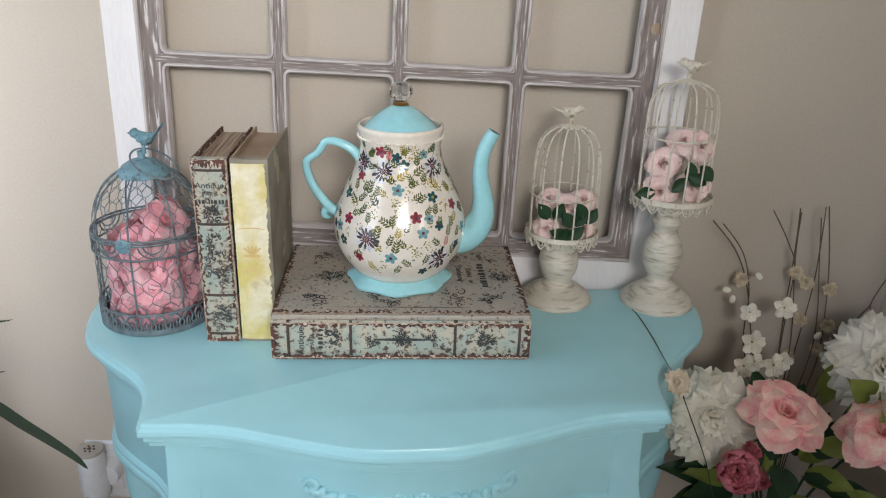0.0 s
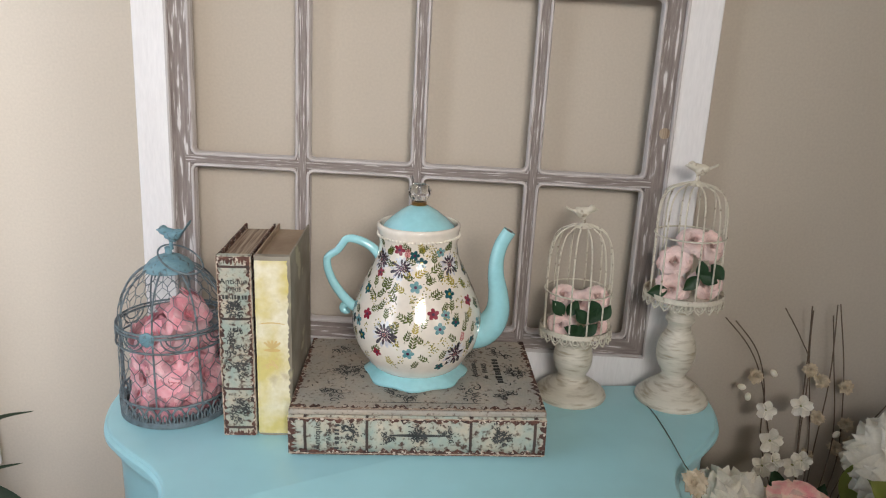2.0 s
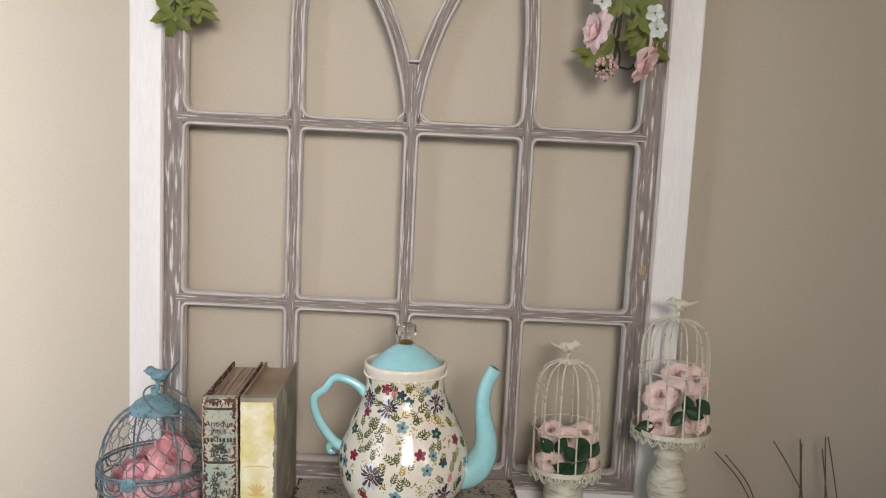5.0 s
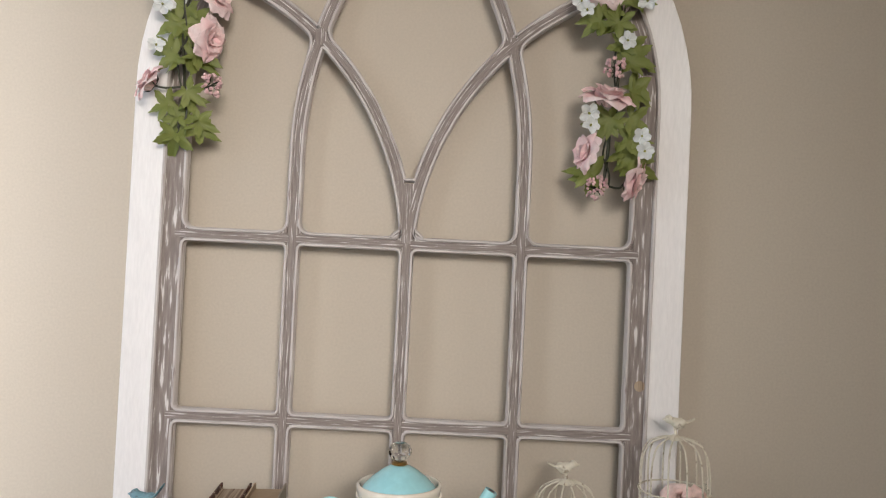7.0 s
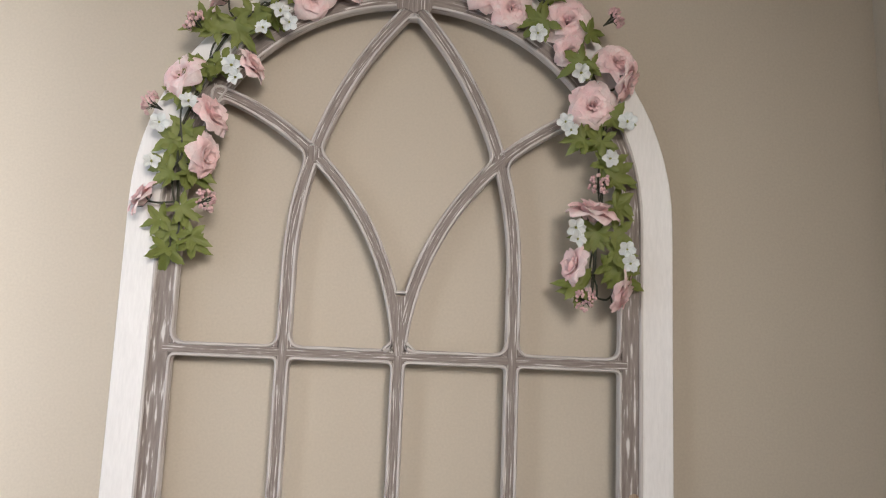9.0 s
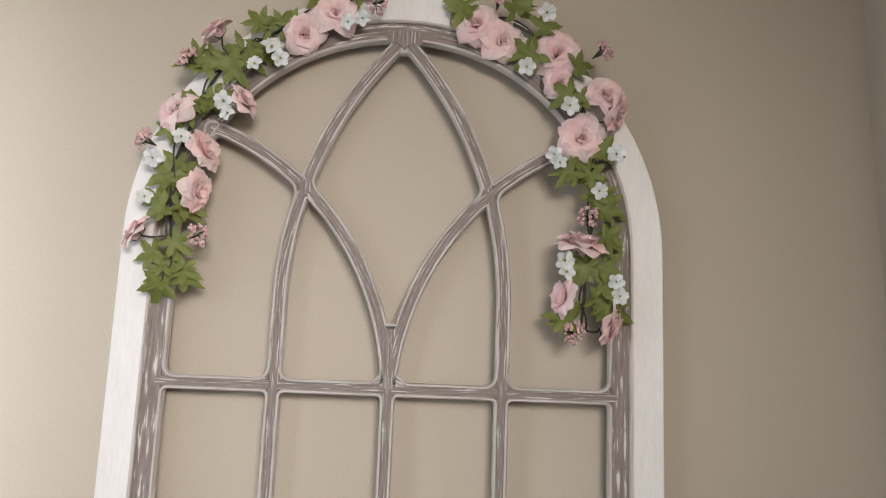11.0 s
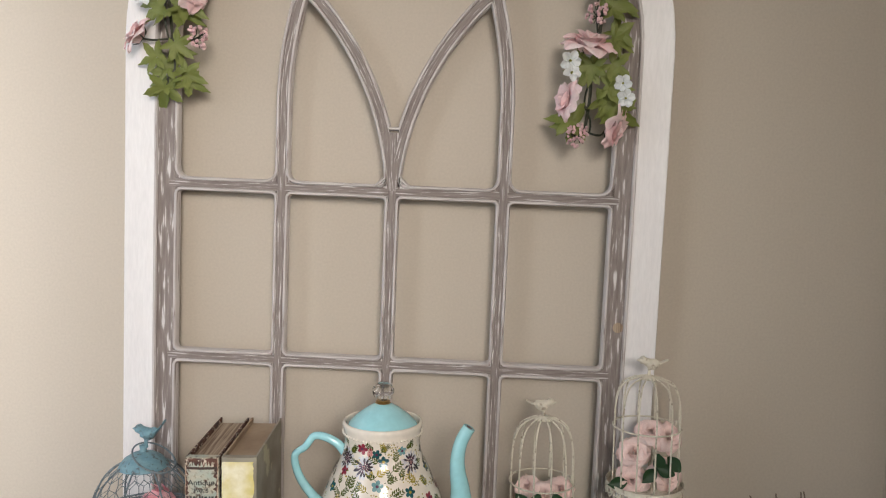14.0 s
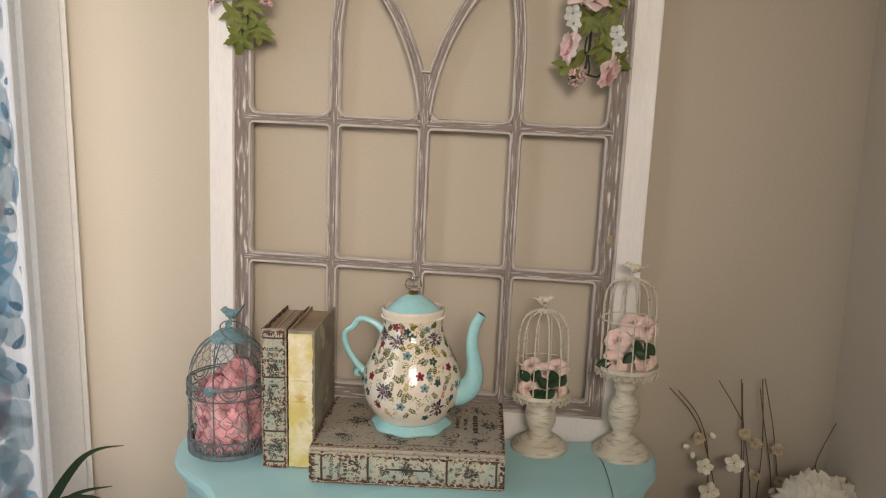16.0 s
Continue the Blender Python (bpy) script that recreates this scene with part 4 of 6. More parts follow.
def five(th, z, s, ink, core):
    t0 = rp.uniform(0, 6)
    for k in range(5):
        a = t0 + k * 1.2566
        decal(inkbm[ink], th, z, ellipse(s * 0.58 * math.cos(a), s * 0.58 * math.sin(a), s * 0.44, s * 0.36, a), 0.00025 + 0.00003 * k)
    decal(inkbm[core], th, z, ellipse(0, 0, s * 0.26, s * 0.26, 0), 0.0005)


def dahlia(th, z, s):
    for ring, (n, rad, ink) in enumerate(((14, 0.80, "lilac"), (13, 0.58, "violet"), (12, 0.36, "plum"))):
        for k in range(n):
            a = 2 * math.pi * k / n + 0.2 * ring + rp.uniform(-0.06, 0.06)
            i2 = ink if rp.random() > 0.22 else ("violet" if ring == 0 else "lilac")
            ln = s * (0.26 if ring < 2 else 0.20)
            decal(inkbm[i2], th, z, ellipse(s * rad * math.cos(a), s * rad * math.sin(a), ln, s * (0.145 if ring == 0 else 0.11 if ring == 1 else 0.055), a, 7), 0.0002 + 0.0001 * ring + 0.000004 * k)
    decal(inkbm["violet"], th, z, ellipse(0, 0, s * 0.27, s * 0.27, 0), 0.00055)
    for k in range(5):
        a = k * 1.2566
        decal(inkbm["rose"], th, z, ellipse(s * 0.12 * math.cos(a), s * 0.12 * math.sin(a), s * 0.05, s * 0.05, 0, 6), 0.0006)


def sprig(th, z, s, ink, leaf_ink, n=4, t0=None):
    t0 = rp.uniform(0.3, 2.8) if t0 is None else t0
    c, q = math.cos(t0), math.sin(t0)
    decal(inkbm[ink], th, z, [(-s * c + 0.0004 * q, -s * q - 0.0004 * c), (s * c + 0.0003 * q, s * q - 0.0003 * c), (s * c - 0.0003 * q, s * q + 0.0003 * c), (-s * c - 0.0004 * q, -s * q + 0.0004 * c)], 0.0002)
    for k in range(n):
        d = s * (-0.55 + 1.5 * k / n)
        for sg in (-1, 1):
            a = t0 + sg * 0.75
            l = s * (0.36 - 0.03 * k)
            decal(inkbm[leaf_ink], th, z, ellipse(d * c + l * math.cos(a), d * q + l * math.sin(a), l, l * 0.36, a, 7), 0.00025 + 0.00001 * k)


def dots(th, z, s):
    for k in range(11):
        a, d = rp.uniform(0, 6.28), s * math.sqrt(rp.random())
        decal(inkbm["gold" if k % 3 else "green"], th, z, ellipse(0.8 * d * math.cos(a), d * math.sin(a), 0.0011, 0.0009, a, 6), 0.00025 + 0.00001 * k)


DZ = -PZ + 0.002
for th, z in ((-109, 0.981), (-40, 0.984), (-115, 0.902), (-145, 0.986), (-51, 0.874), (20, 0.93), (160, 0.94), (90, 0.95)):
    dahlia(th, z + DZ, 0.0170 if z < 0.92 else 0.0150)
for th, z in ((-114, 1.004), (-137, 0.921), (-72, 0.93), (-28, 0.937), (0, 0.90), (60, 0.93), (130, 0.93), (-170, 0.90)):
    five(th, z + DZ, 0.0078, "red", "plum")
for th, z in ((-82, 0.989), (-52, 0.951), (-150, 0.948), (-141, 0.892), (-10, 0.97), (100, 0.91), (180, 0.96)):
    five(th, z + DZ, 0.0076, "teal", "gold")
for th, z in ((-89, 0.961), (-94, 0.88), (-67, 0.912), (-148, 0.908), (-20, 0.905), (40, 0.90)):
    five(th, z + DZ, 0.0080, "blue", "plum")
for k, (th, z) in enumerate(((-85, 0.976), (-73, 0.967), (-65, 0.95), (-121, 0.96), (-132, 0.968), (-123, 0.935), (-98, 0.924), (-95, 0.902), (-82, 1.006), (-61, 1.0), (-41, 1.006), (-52, 0.936), (-27, 0.957), (-80, 0.872), (-102, 0.87), (-137, 0.944), (-32, 0.922), (-153, 0.889), (-64, 0.981), (-64, 0.895), (-105, 0.957), (-126, 0.878), (-42, 0.908), (-129, 1.0), (-160, 0.93), (-12, 0.93), (-5, 0.95), (-35, 0.88), (-100, 0.975), (-77, 0.955), (-112, 0.947), (-60, 0.935), (-88, 0.912), (-106, 0.91), (-73, 0.882), (-130, 0.93), (-45, 0.965), (-95, 0.99), (-128, 0.948), (-56, 0.885), (-112, 0.865), (-140, 0.96), (-90, 0.893), (-50, 0.92))):
    if k % 5 == 4:
        dots(th, z + DZ, 0.007)
    else:
        sprig(th, z + DZ, 0.0088 if k % 3 else 0.0105, "green", "green" if k % 4 else "gold", 4)
for th, z in ((-92, 0.948), (-110, 0.933), (-77, 0.893), (-83, 0.945), (-118, 0.985), (-57, 0.968), (-135, 0.905), (-105, 0.893), (-48, 0.965), (-70, 0.997), (-90, 0.935), (-60, 0.922), (-38, 0.94)):
    dots(th, z + DZ, 0.006)
for th, z in ((-84, 0.923), (-102, 0.999), (-45, 0.895)):
    sprig(th, z + DZ, 0.008, "red", "rose", 5, 1.4)
rq = random.Random(64)
taken = [(-109, 0.981), (-40, 0.984), (-115, 0.902), (-51, 0.874), (-114, 1.004), (-137, 0.921), (-72, 0.93), (-28, 0.937), (-82, 0.989), (-52, 0.951), (-141, 0.892), (-89, 0.961), (-94, 0.88), (-67, 0.912)]
for k in range(400):
    th, z = rq.uniform(-178, 5), rq.uniform(0.855, 1.012)
    if min((math.radians(th - a) * 0.075) ** 2 + (z - b) ** 2 for a, b in taken) > 0.0150 ** 2:
        taken.append((th, z))
        if len(taken) % 4 == 0:
            five(th, z + DZ, 0.0066, ("red", "teal", "blue")[len(taken) % 3], "plum")
        elif len(taken) % 4 == 2:
            dots(th, z + DZ, 0.007)
        else:
            sprig(th, z + DZ, 0.0085, "green", "green", 4)
for k, b in inkbm.items():
    part("flower_print", b, INKS[k], pot, k + " printed flowers and leaves", recalc=False)["kind"] = "stuff"

# ---- flowers ----


def petal_mat(name, c1, c2, t=0.25, isl=0.10):
    return mat(name, c1, c2, 40, 0.65, 0.08, fine=300, trans=t, isl=isl)


M_PINK = petal_mat("pink_petal", (0.98, 0.70, 0.71), (0.99, 0.86, 0.85), 0.28)
M_BLUSH = petal_mat("blush_foam_petal", (0.92, 0.68, 0.63), (0.95, 0.77, 0.72), 0.15)
M_HOT = petal_mat("bright_pink_petal", (0.84, 0.36, 0.43), (0.97, 0.70, 0.71), 0.2, isl=0.36)
M_CORAL = petal_mat("coral_pink_petal", (0.93, 0.38, 0.37), (0.98, 0.76, 0.60), 0.25, isl=0.18)
M_DEEP = petal_mat("deep_rose_petal", (0.68, 0.17, 0.22), (0.80, 0.34, 0.36))
M_IVORY = petal_mat("ivory_petal", (0.90, 0.84, 0.70), (0.96, 0.92, 0.81), 0.25, isl=0.12)
M_WHITE = petal_mat("white_blossom", (0.80, 0.84, 0.86), (0.84, 0.86, 0.84))
M_LEAF = mat("garland_leaf", (0.155, 0.19, 0.04), (0.24, 0.265, 0.085), 30, 0.55, 0.2, trans=0.25, isl=0.18)
M_DKLEAF = mat("dark_leaf", (0.015, 0.055, 0.02), (0.035, 0.085, 0.03), 30, 0.5, 0.2, trans=0.15, isl=0.2)
M_LTLEAF = mat("light_leaf", (0.28, 0.36, 0.06), (0.40, 0.44, 0.13), 30, 0.55, 0.2, trans=0.3, isl=0.15)
M_VINE = mat("dark_vine", (0.022, 0.030, 0.018), (0.045, 0.045, 0.025), 60, 0.6, 0.3)
M_TWIG = mat("brown_twig", (0.11, 0.075, 0.05), (0.17, 0.12, 0.08), 60, 0.7, 0.4)
M_BERRY = mat("pink_bud", (0.62, 0.36, 0.38), (0.74, 0.54, 0.52), 60, 0.5, 0, isl=0.2)
M_PITH = mat("flower_centre", (0.38, 0.36, 0.08), (0.2, 0.25, 0.05), 60, 0.6)


def bloom(bm, R, rings, seed=0, ruffle=0.05, m=Matrix()):
    """A rose opening along +z: rings of (count, tilt in degrees, length, width, curl)."""
    r = random.Random(seed)
    for ri, (cnt, tilt, ln, wd, curl) in enumerate(rings):
        for k in range(cnt):
            a0 = 2 * math.pi * (k + 0.5 * ri) / cnt + r.uniform(-0.25, 0.25)
            tl = radians(tilt + r.uniform(-7, 7))
            L, W = R * ln * r.uniform(0.92, 1.08), R * wd * r.uniform(0.9, 1.1)
            ph, am = r.uniform(0, 6), ruffle * R
            base = 0.04 * R * (1 + ri)

            def fn(u, v, a0=a0, tl=tl, L=L, W=W, ph=ph, am=am, base=base, curl=curl):
                uu = 2 * u - 1
                v = math.sin(1.5708 * v)
                w = W * (0.32 + 0.68 * math.sin(math.pi * min(1, 0.12 + 0.62 * v))) * (1.0 if v < 0.55 else max(0.05, 1 - ((v - 0.55) / 0.45) ** 2.6) ** 0.55)
                th = tl * (0.35 + 0.65 * v) + radians(curl) * max(0, v - 0.55) ** 2 * 4
                rad = base + L * v * math.sin(th)
                z = L * v * math.cos(th)
                side = uu * w
                rad2 = rad - 0.38 * side * side / (W + 1e-6) * (1 - 0.4 * v)
                bump = am * math.sin(3 * uu + ph + 2 * v) * v
                ca, sa = math.cos(a0), math.sin(a0)
                return m @ Vector(((rad2 + bump) * ca - side * sa, (rad2 + bump) * sa + side * ca, z + bump * 0.6))

            sheet(bm, fn, 6, 9 if R > 0.05 else 7)
    return bm


FULL = ((3, 8, 0.62, 0.24, 0), (3, 15, 0.68, 0.36, 10), (5, 28, 0.74, 0.46, 15), (5, 46, 0.84, 0.56, 25), (6, 66, 0.98, 0.66, 35))
OPEN = ((3, 12, 0.42, 0.24, 0), (4, 26, 0.55, 0.40, 10), (5, 50, 0.80, 0.56, 25), (6, 72, 1.02, 0.64, 30))
FOAM = ((2, 3, 0.66, 0.26, 0), (3, 9, 0.74, 0.42, 12), (4, 17, 0.80, 0.56, 25), (5, 27, 0.86, 0.66, 55), (5, 40, 0.88, 0.70, 75))
RUFF = ((3, 12, 0.66, 0.34, 0), (5, 30, 0.80, 0.44, 10), (6, 52, 0.94, 0.50, 10), (7, 74, 1.04, 0.52, 0), (7, 92, 1.06, 0.52, -10))
PEONY = ((7, 6, 0.78, 0.30, 10), (10, 18, 0.86, 0.34, 15), (12, 32, 0.92, 0.36, 15), (13, 46, 0.95, 0.38, 15), (13, 60, 0.98, 0.40, 10), (12, 76, 1.0, 0.42, 5), (11, 92, 1.0, 0.43, 0), (9, 108, 0.94, 0.44, 0))
BUD = ((2, 3, 0.95, 0.34, 0), (4, 9, 0.98, 0.46, 0), (4, 15, 0.92, 0.50, 10))


def bloom_mesh(name, R, rings, material, seed, ruffle=0.05):
    bm = bloom(bmesh.new(), R, rings, seed, ruffle)
    me = bpy.data.meshes.new(name)
    bm.to_mesh(me)
    bm.free()
    for p in me.polygons:
        p.use_smooth = True
    me.materials.append(material)
    return me


def lobed_leaf(seed=0, L=1.0, lobes=5):
    """A toothed, lobed leaf along +y with its stalk at the origin, folded along its rib."""
    r = random.Random(seed)
    pts = []
    n = 50
    for i in range(n + 1):
        a = -2.55 + 5.1 * i / n
        lob = 1 - 2 * abs((a / 1.02 + 0.5) % 1.0 - 0.5)
        rad = L * (0.25 + 0.34 * lob ** 1.05 + (0.04 if i % 2 else 0.0)) * (1.14 - 0.14 * abs(a))
        pts.append((rad * math.sin(a), L * 0.40 + rad * math.cos(a)))
    bm = bmesh.new()
    bend, fold = r.uniform(0.2, 0.6), r.uniform(0.2, 0.5)

    def lift(x, y):
        return Vector((x, y, fold * abs(x) - bend * y * y / L + 0.05 * L * math.sin(9 * x / L + seed) + 0.035 * L * math.sin(17 * y / L + 8 * x / L)))

    c = bm.verts.new(lift(0, L * 0.40))
    mid = [bm.verts.new(lift(x * 0.55, L * 0.40 + (y - L * 0.40) * 0.55)) for x, y in pts]
    rim = [bm.verts.new(lift(x, y)) for x, y in pts]
    for i in range(n):
        bm.faces.new((c, mid[i], mid[i + 1]))
        bm.faces.new((mid[i], rim[i], rim[i + 1], mid[i + 1]))
    return bm


def blade_leaf(L, W, seed=0, bend=0.35):
    r = random.Random(seed)
    bd = bend * r.uniform(0.6, 1.4)
    return sheet(bmesh.new(), lambda u, v: Vector(((2 * u - 1) * W * math.sin(math.pi * (0.04 + 0.96 * v) ** 0.8) ** 0.9, L * v, -bd * L * v * v + 0.25 * abs(2 * u - 1) * W)), 4, 8)


def mesh_of(name, bm, material, smooth=True):
    me = bpy.data.meshes.new(name)
    bm.to_mesh(me)
    bm.free()
    if smooth:
        for p in me.polygons:
            p.use_smooth = True
    me.materials.append(material)
    return me


def child(name, me, parent, m, label=""):
    ob = new(name, me)
    ob.parent = parent
    ob.matrix_basis = m
    if label:
        ob["label"] = label
    return ob


def facing(p, d, spin=0.0, s=1.0):
    """A pose at p whose +z looks along d."""
    return Matrix.Translation(p) @ Vector(d).normalized().to_track_quat("Z", "Y").to_matrix().to_4x4() @ Matrix.Rotation(spin, 4, "Z") @ Matrix.Scale(s, 4)


def blossom_mesh(name, material, R=0.0125, petals=5):
    bm = bmesh.new()
    for k in range(petals):
        a = 2 * math.pi * k / petals

        def fn(u, v, a=a):
            uu = 2 * u - 1
            w = R * 0.46 * math.sin(math.pi * (0.10 + 0.78 * v)) ** 0.8
            d, sd = R * (0.08 + 0.95 * v), uu * w
            return Vector((d * math.cos(a) - sd * math.sin(a), d * math.sin(a) + sd * math.cos(a), R * (0.18 * math.sin(2.5 * v) + 0.22 * uu * uu)))

        sheet(bm, fn, 4, 4)
    me = mesh_of(name, bm, material)
    return me


def cluster_mesh(name, n, R, r0, seed, material):
    bm, r = bmesh.new(), random.Random(seed)
    for k in range(n):
        d = Vector((r.uniform(-1, 1), r.uniform(-1, 1), r.uniform(0.1, 1))).normalized() * R * r.uniform(0.6, 1.0)
        bmesh.ops.create_icosphere(bm, subdivisions=1, radius=r0 * r.uniform(0.8, 1.2), matrix=Matrix.Translation(d) @ Matrix.Diagonal((1, 1, 1.3, 1)))
    return mesh_of(name, bm, material)


def stalks_mesh(name, n, R, seed, material):
    bm, r = bmesh.new(), random.Random(seed)
    for k in range(n):
        d = Vector((r.uniform(-1, 1), r.uniform(-1, 1), r.uniform(0.1, 1))).normalized() * R * 0.9
        tube(bm, [(0, 0, -R * 0.9), tuple(d * 0.3), tuple(d)], 0.0006, 4)
    return mesh_of(name, bm, material)


ROSES = [bloom_mesh("rose", 0.031, FULL, M_PINK, s, 0.05) for s in (1, 2, 3)] + [bloom_mesh("rose", 0.033, OPEN, M_PINK, s, 0.07) for s in (4, 5)]
SIDE = [bloom_mesh("rose", 0.030, ((3, 8, 0.66, 0.30, 0), (4, 16, 0.78, 0.42, 0), (5, 26, 0.90, 0.52, 15), (6, 42, 0.96, 0.58, 30), (6, 62, 0.94, 0.58, 20)), M_PINK, s, 0.06) for s in (6, 7)]
LEAVES = [mesh_of("leaf", lobed_leaf(s, 0.052), M_LEAF) for s in (1, 2, 3, 4)]
BLOSSOM = blossom_mesh("blossom", M_WHITE)
PITH = mesh_of("blossom_centre", lathe(bmesh.new(), [(0, 0.0045), (0.0012, 0.004), (0.0016, 0.002), (0.0012, 0.0)], 8), M_PITH)
BERRIES = [cluster_mesh("buds", 42, 0.019, 0.0026, s, M_BERRY) for s in (1, 2)]
STALKS = [stalks_mesh("stalks", 14, 0.017, s, M_VINE) for s in (1, 2)]

# ---- flower garlands on the arch ----


def on_arch(x, z, dy):
    w = 1 + 0.0030 * x - 0.0823 * z
    x, z = (0.9761 * x - 0.0021 * z + 0.0017) / w, (0.0028 * x + 0.9509 * z - 0.0028) / w
    k = 1 + dy / 1.099
    return Vector((0.014 + (x - 0.014) * k, dy, 0.256 + (z - 0.256) * k))


def garland(label, roses, blossoms, berries, leaves, stem, seed):
    g = thing("flower_garland", arch.matrix_world.copy(), label, "garland", "garlands on the arch")
    r = random.Random(seed)
    path = catmull([on_arch(x, z, -0.016 - 0.004 * math.sin(3 * i)) for i, (x, z) in enumerate(stem)], 6)
    part("vine", tube(bmesh.new(), path, 0.0024, 6), M_VINE, g, "dark green wire stem", smooth=True)
    bm = tube(bmesh.new(), [p + Vector((0.008 * math.sin(i * 0.5), -0.004, 0.008 * math.cos(i * 0.6))) for i, p in enumerate(path)], 0.0015, 5)
    part("vine", bm, M_VINE, g, smooth=True)

    def near(p):
        return min(path, key=lambda q: (q - p).length + max(0, q.z - p.z) * 0.2)

    bm = bmesh.new()
    for x, z, dx, dz, side, sc in roses:
        p = on_arch(x, z, -0.030)
        d = Vector((dx, -1.0 if not side else -0.30, dz))
        me = (SIDE if side else ROSES)[r.randrange(2 if side else 5)]
        child("rose", me, g, facing(p - d.normalized() * 0.016, d, r.uniform(0, 6), sc), "pale pink fabric rose")
        q = near(p)
        tube(bm, catmull([q, (q + p) / 2 + Vector((0, 0.006, -0.006)), p - d.normalized() * 0.016], 4), 0.0016, 5)
        for k in range(4):
            a = 1.57 * k + r.uniform(0, 1)
            e = d.normalized().orthogonal()
            e.rotate(Matrix.Rotation(a, 3, d.normalized()))
            c0 = p - d.normalized() * 0.016
            tube(bm, [c0, c0 + e * 0.010 + d.normalized() * 0.001, c0 + e * 0.015 + d.normalized() * 0.006], 0.0012, 4, radii=[1.2, 1, 0.4])
    part("rose_stems", bm, M_VINE, g, "dark green wire stems and sepals", smooth=True)["kind"] = "stuff"
    for x, z in blossoms:
        p = on_arch(x, z, -0.034)
        m = facing(p, (r.uniform(-0.5, 0.5), -1, r.uniform(-0.4, 0.4)), r.uniform(0, 6), r.uniform(0.95, 1.2))
        child("blossom_centre", PITH, child("blossom", BLOSSOM, g, m, "small white five-petalled blossom"), Matrix())
    for x, z in berries:
        p = on_arch(x, z, -0.032)
        m = facing(p, (p.x - near(p).x, -0.03, p.z - near(p).z + 0.01), 0, 1.0)
        k = r.randrange(2)
        child("bud_stalks", STALKS[k], child("bud_cluster", BERRIES[k], g, m, "cluster of tiny pink buds"), Matrix()).parent["kind"] = "stuff"
    for x, z in leaves:
        for rep in range(2 if r.random() < 0.75 else 1):
            p = on_arch(x + rep * r.uniform(-0.012, 0.012), z + rep * r.uniform(-0.012, 0.012), -0.020 - 0.010 * r.random())
            q = near(p)
            out = Vector((p.x - q.x, 0, p.z - q.z))
            if out.length < 0.004:
                out = Vector((r.uniform(-1, 1), 0, -1))
            out = (out.normalized() + Vector((r.uniform(-0.5, 0.5), r.uniform(-0.35, 0.05), -0.35 + r.uniform(-0.3, 0.3)))).normalized()
            nrm = Vector((r.uniform(-0.4, 0.4), -1, r.uniform(-0.2, 0.5)))
            xax = out.cross(nrm).normalized()
            nrm = xax.cross(out)
            M = Matrix((xax, out, nrm)).transposed().to_4x4()
            child("leaf", LEAVES[r.randrange(4)], g, Matrix.Translation(p - out * 0.022) @ M @ Matrix.Scale(r.uniform(0.75, 1.05), 4))
    return g


garland("garland of pink roses, white blossoms and leaves round the arch",
        ((-0.284, 0.785, -0.7, 0.5, 1, 0.95), (-0.339, 0.667, -0.6, 0.3, 0, 0.95), (-0.228, 0.685, 0.8, 0.5, 1, 0.85), (-0.281, 0.607, 0.7, 0.3, 1, 1.0), (-0.288, 0.544, 0.6, -0.1, 1, 1.0), (-0.383, 0.485, -0.6, 0.4, 1, 0.85), (-0.147, 0.783, 0.3, -0.5, 0, 0.95), (-0.106, 0.824, 0.1, 0.1, 0, 1.05), (-0.05, 0.885, 0.2, 0.4, 0, 0.95)),
        ((-0.367, 0.532), (-0.320, 0.622), (-0.359, 0.590), (-0.261, 0.679), (-0.254, 0.660), (-0.219, 0.736), (-0.182, 0.747), (-0.196, 0.762), (-0.064, 0.813), (-0.085, 0.806)),
        ((-0.369, 0.615), (-0.290, 0.478), (-0.314, 0.736), (-0.045, 0.836)),
        ((-0.354, 0.449), (-0.318, 0.468), (-0.332, 0.430), (-0.343, 0.414), (-0.303, 0.427), (-0.341, 0.517), (-0.309, 0.526), (-0.337, 0.566), (-0.302, 0.669), (-0.282, 0.678), (-0.313, 0.660), (-0.285, 0.733), (-0.218, 0.801), (-0.204, 0.763), (-0.252, 0.730), (-0.237, 0.757), (-0.307, 0.745), (-0.181, 0.803), (-0.133, 0.840), (-0.326, 0.583), (-0.33, 0.63), (-0.07, 0.855)),
        ((-0.334, 0.410), (-0.326, 0.467), (-0.329, 0.525), (-0.329, 0.575), (-0.312, 0.626), (-0.298, 0.670), (-0.264, 0.730), (-0.229, 0.762), (-0.188, 0.786), (-0.131, 0.823), (-0.060, 0.850)), 3)
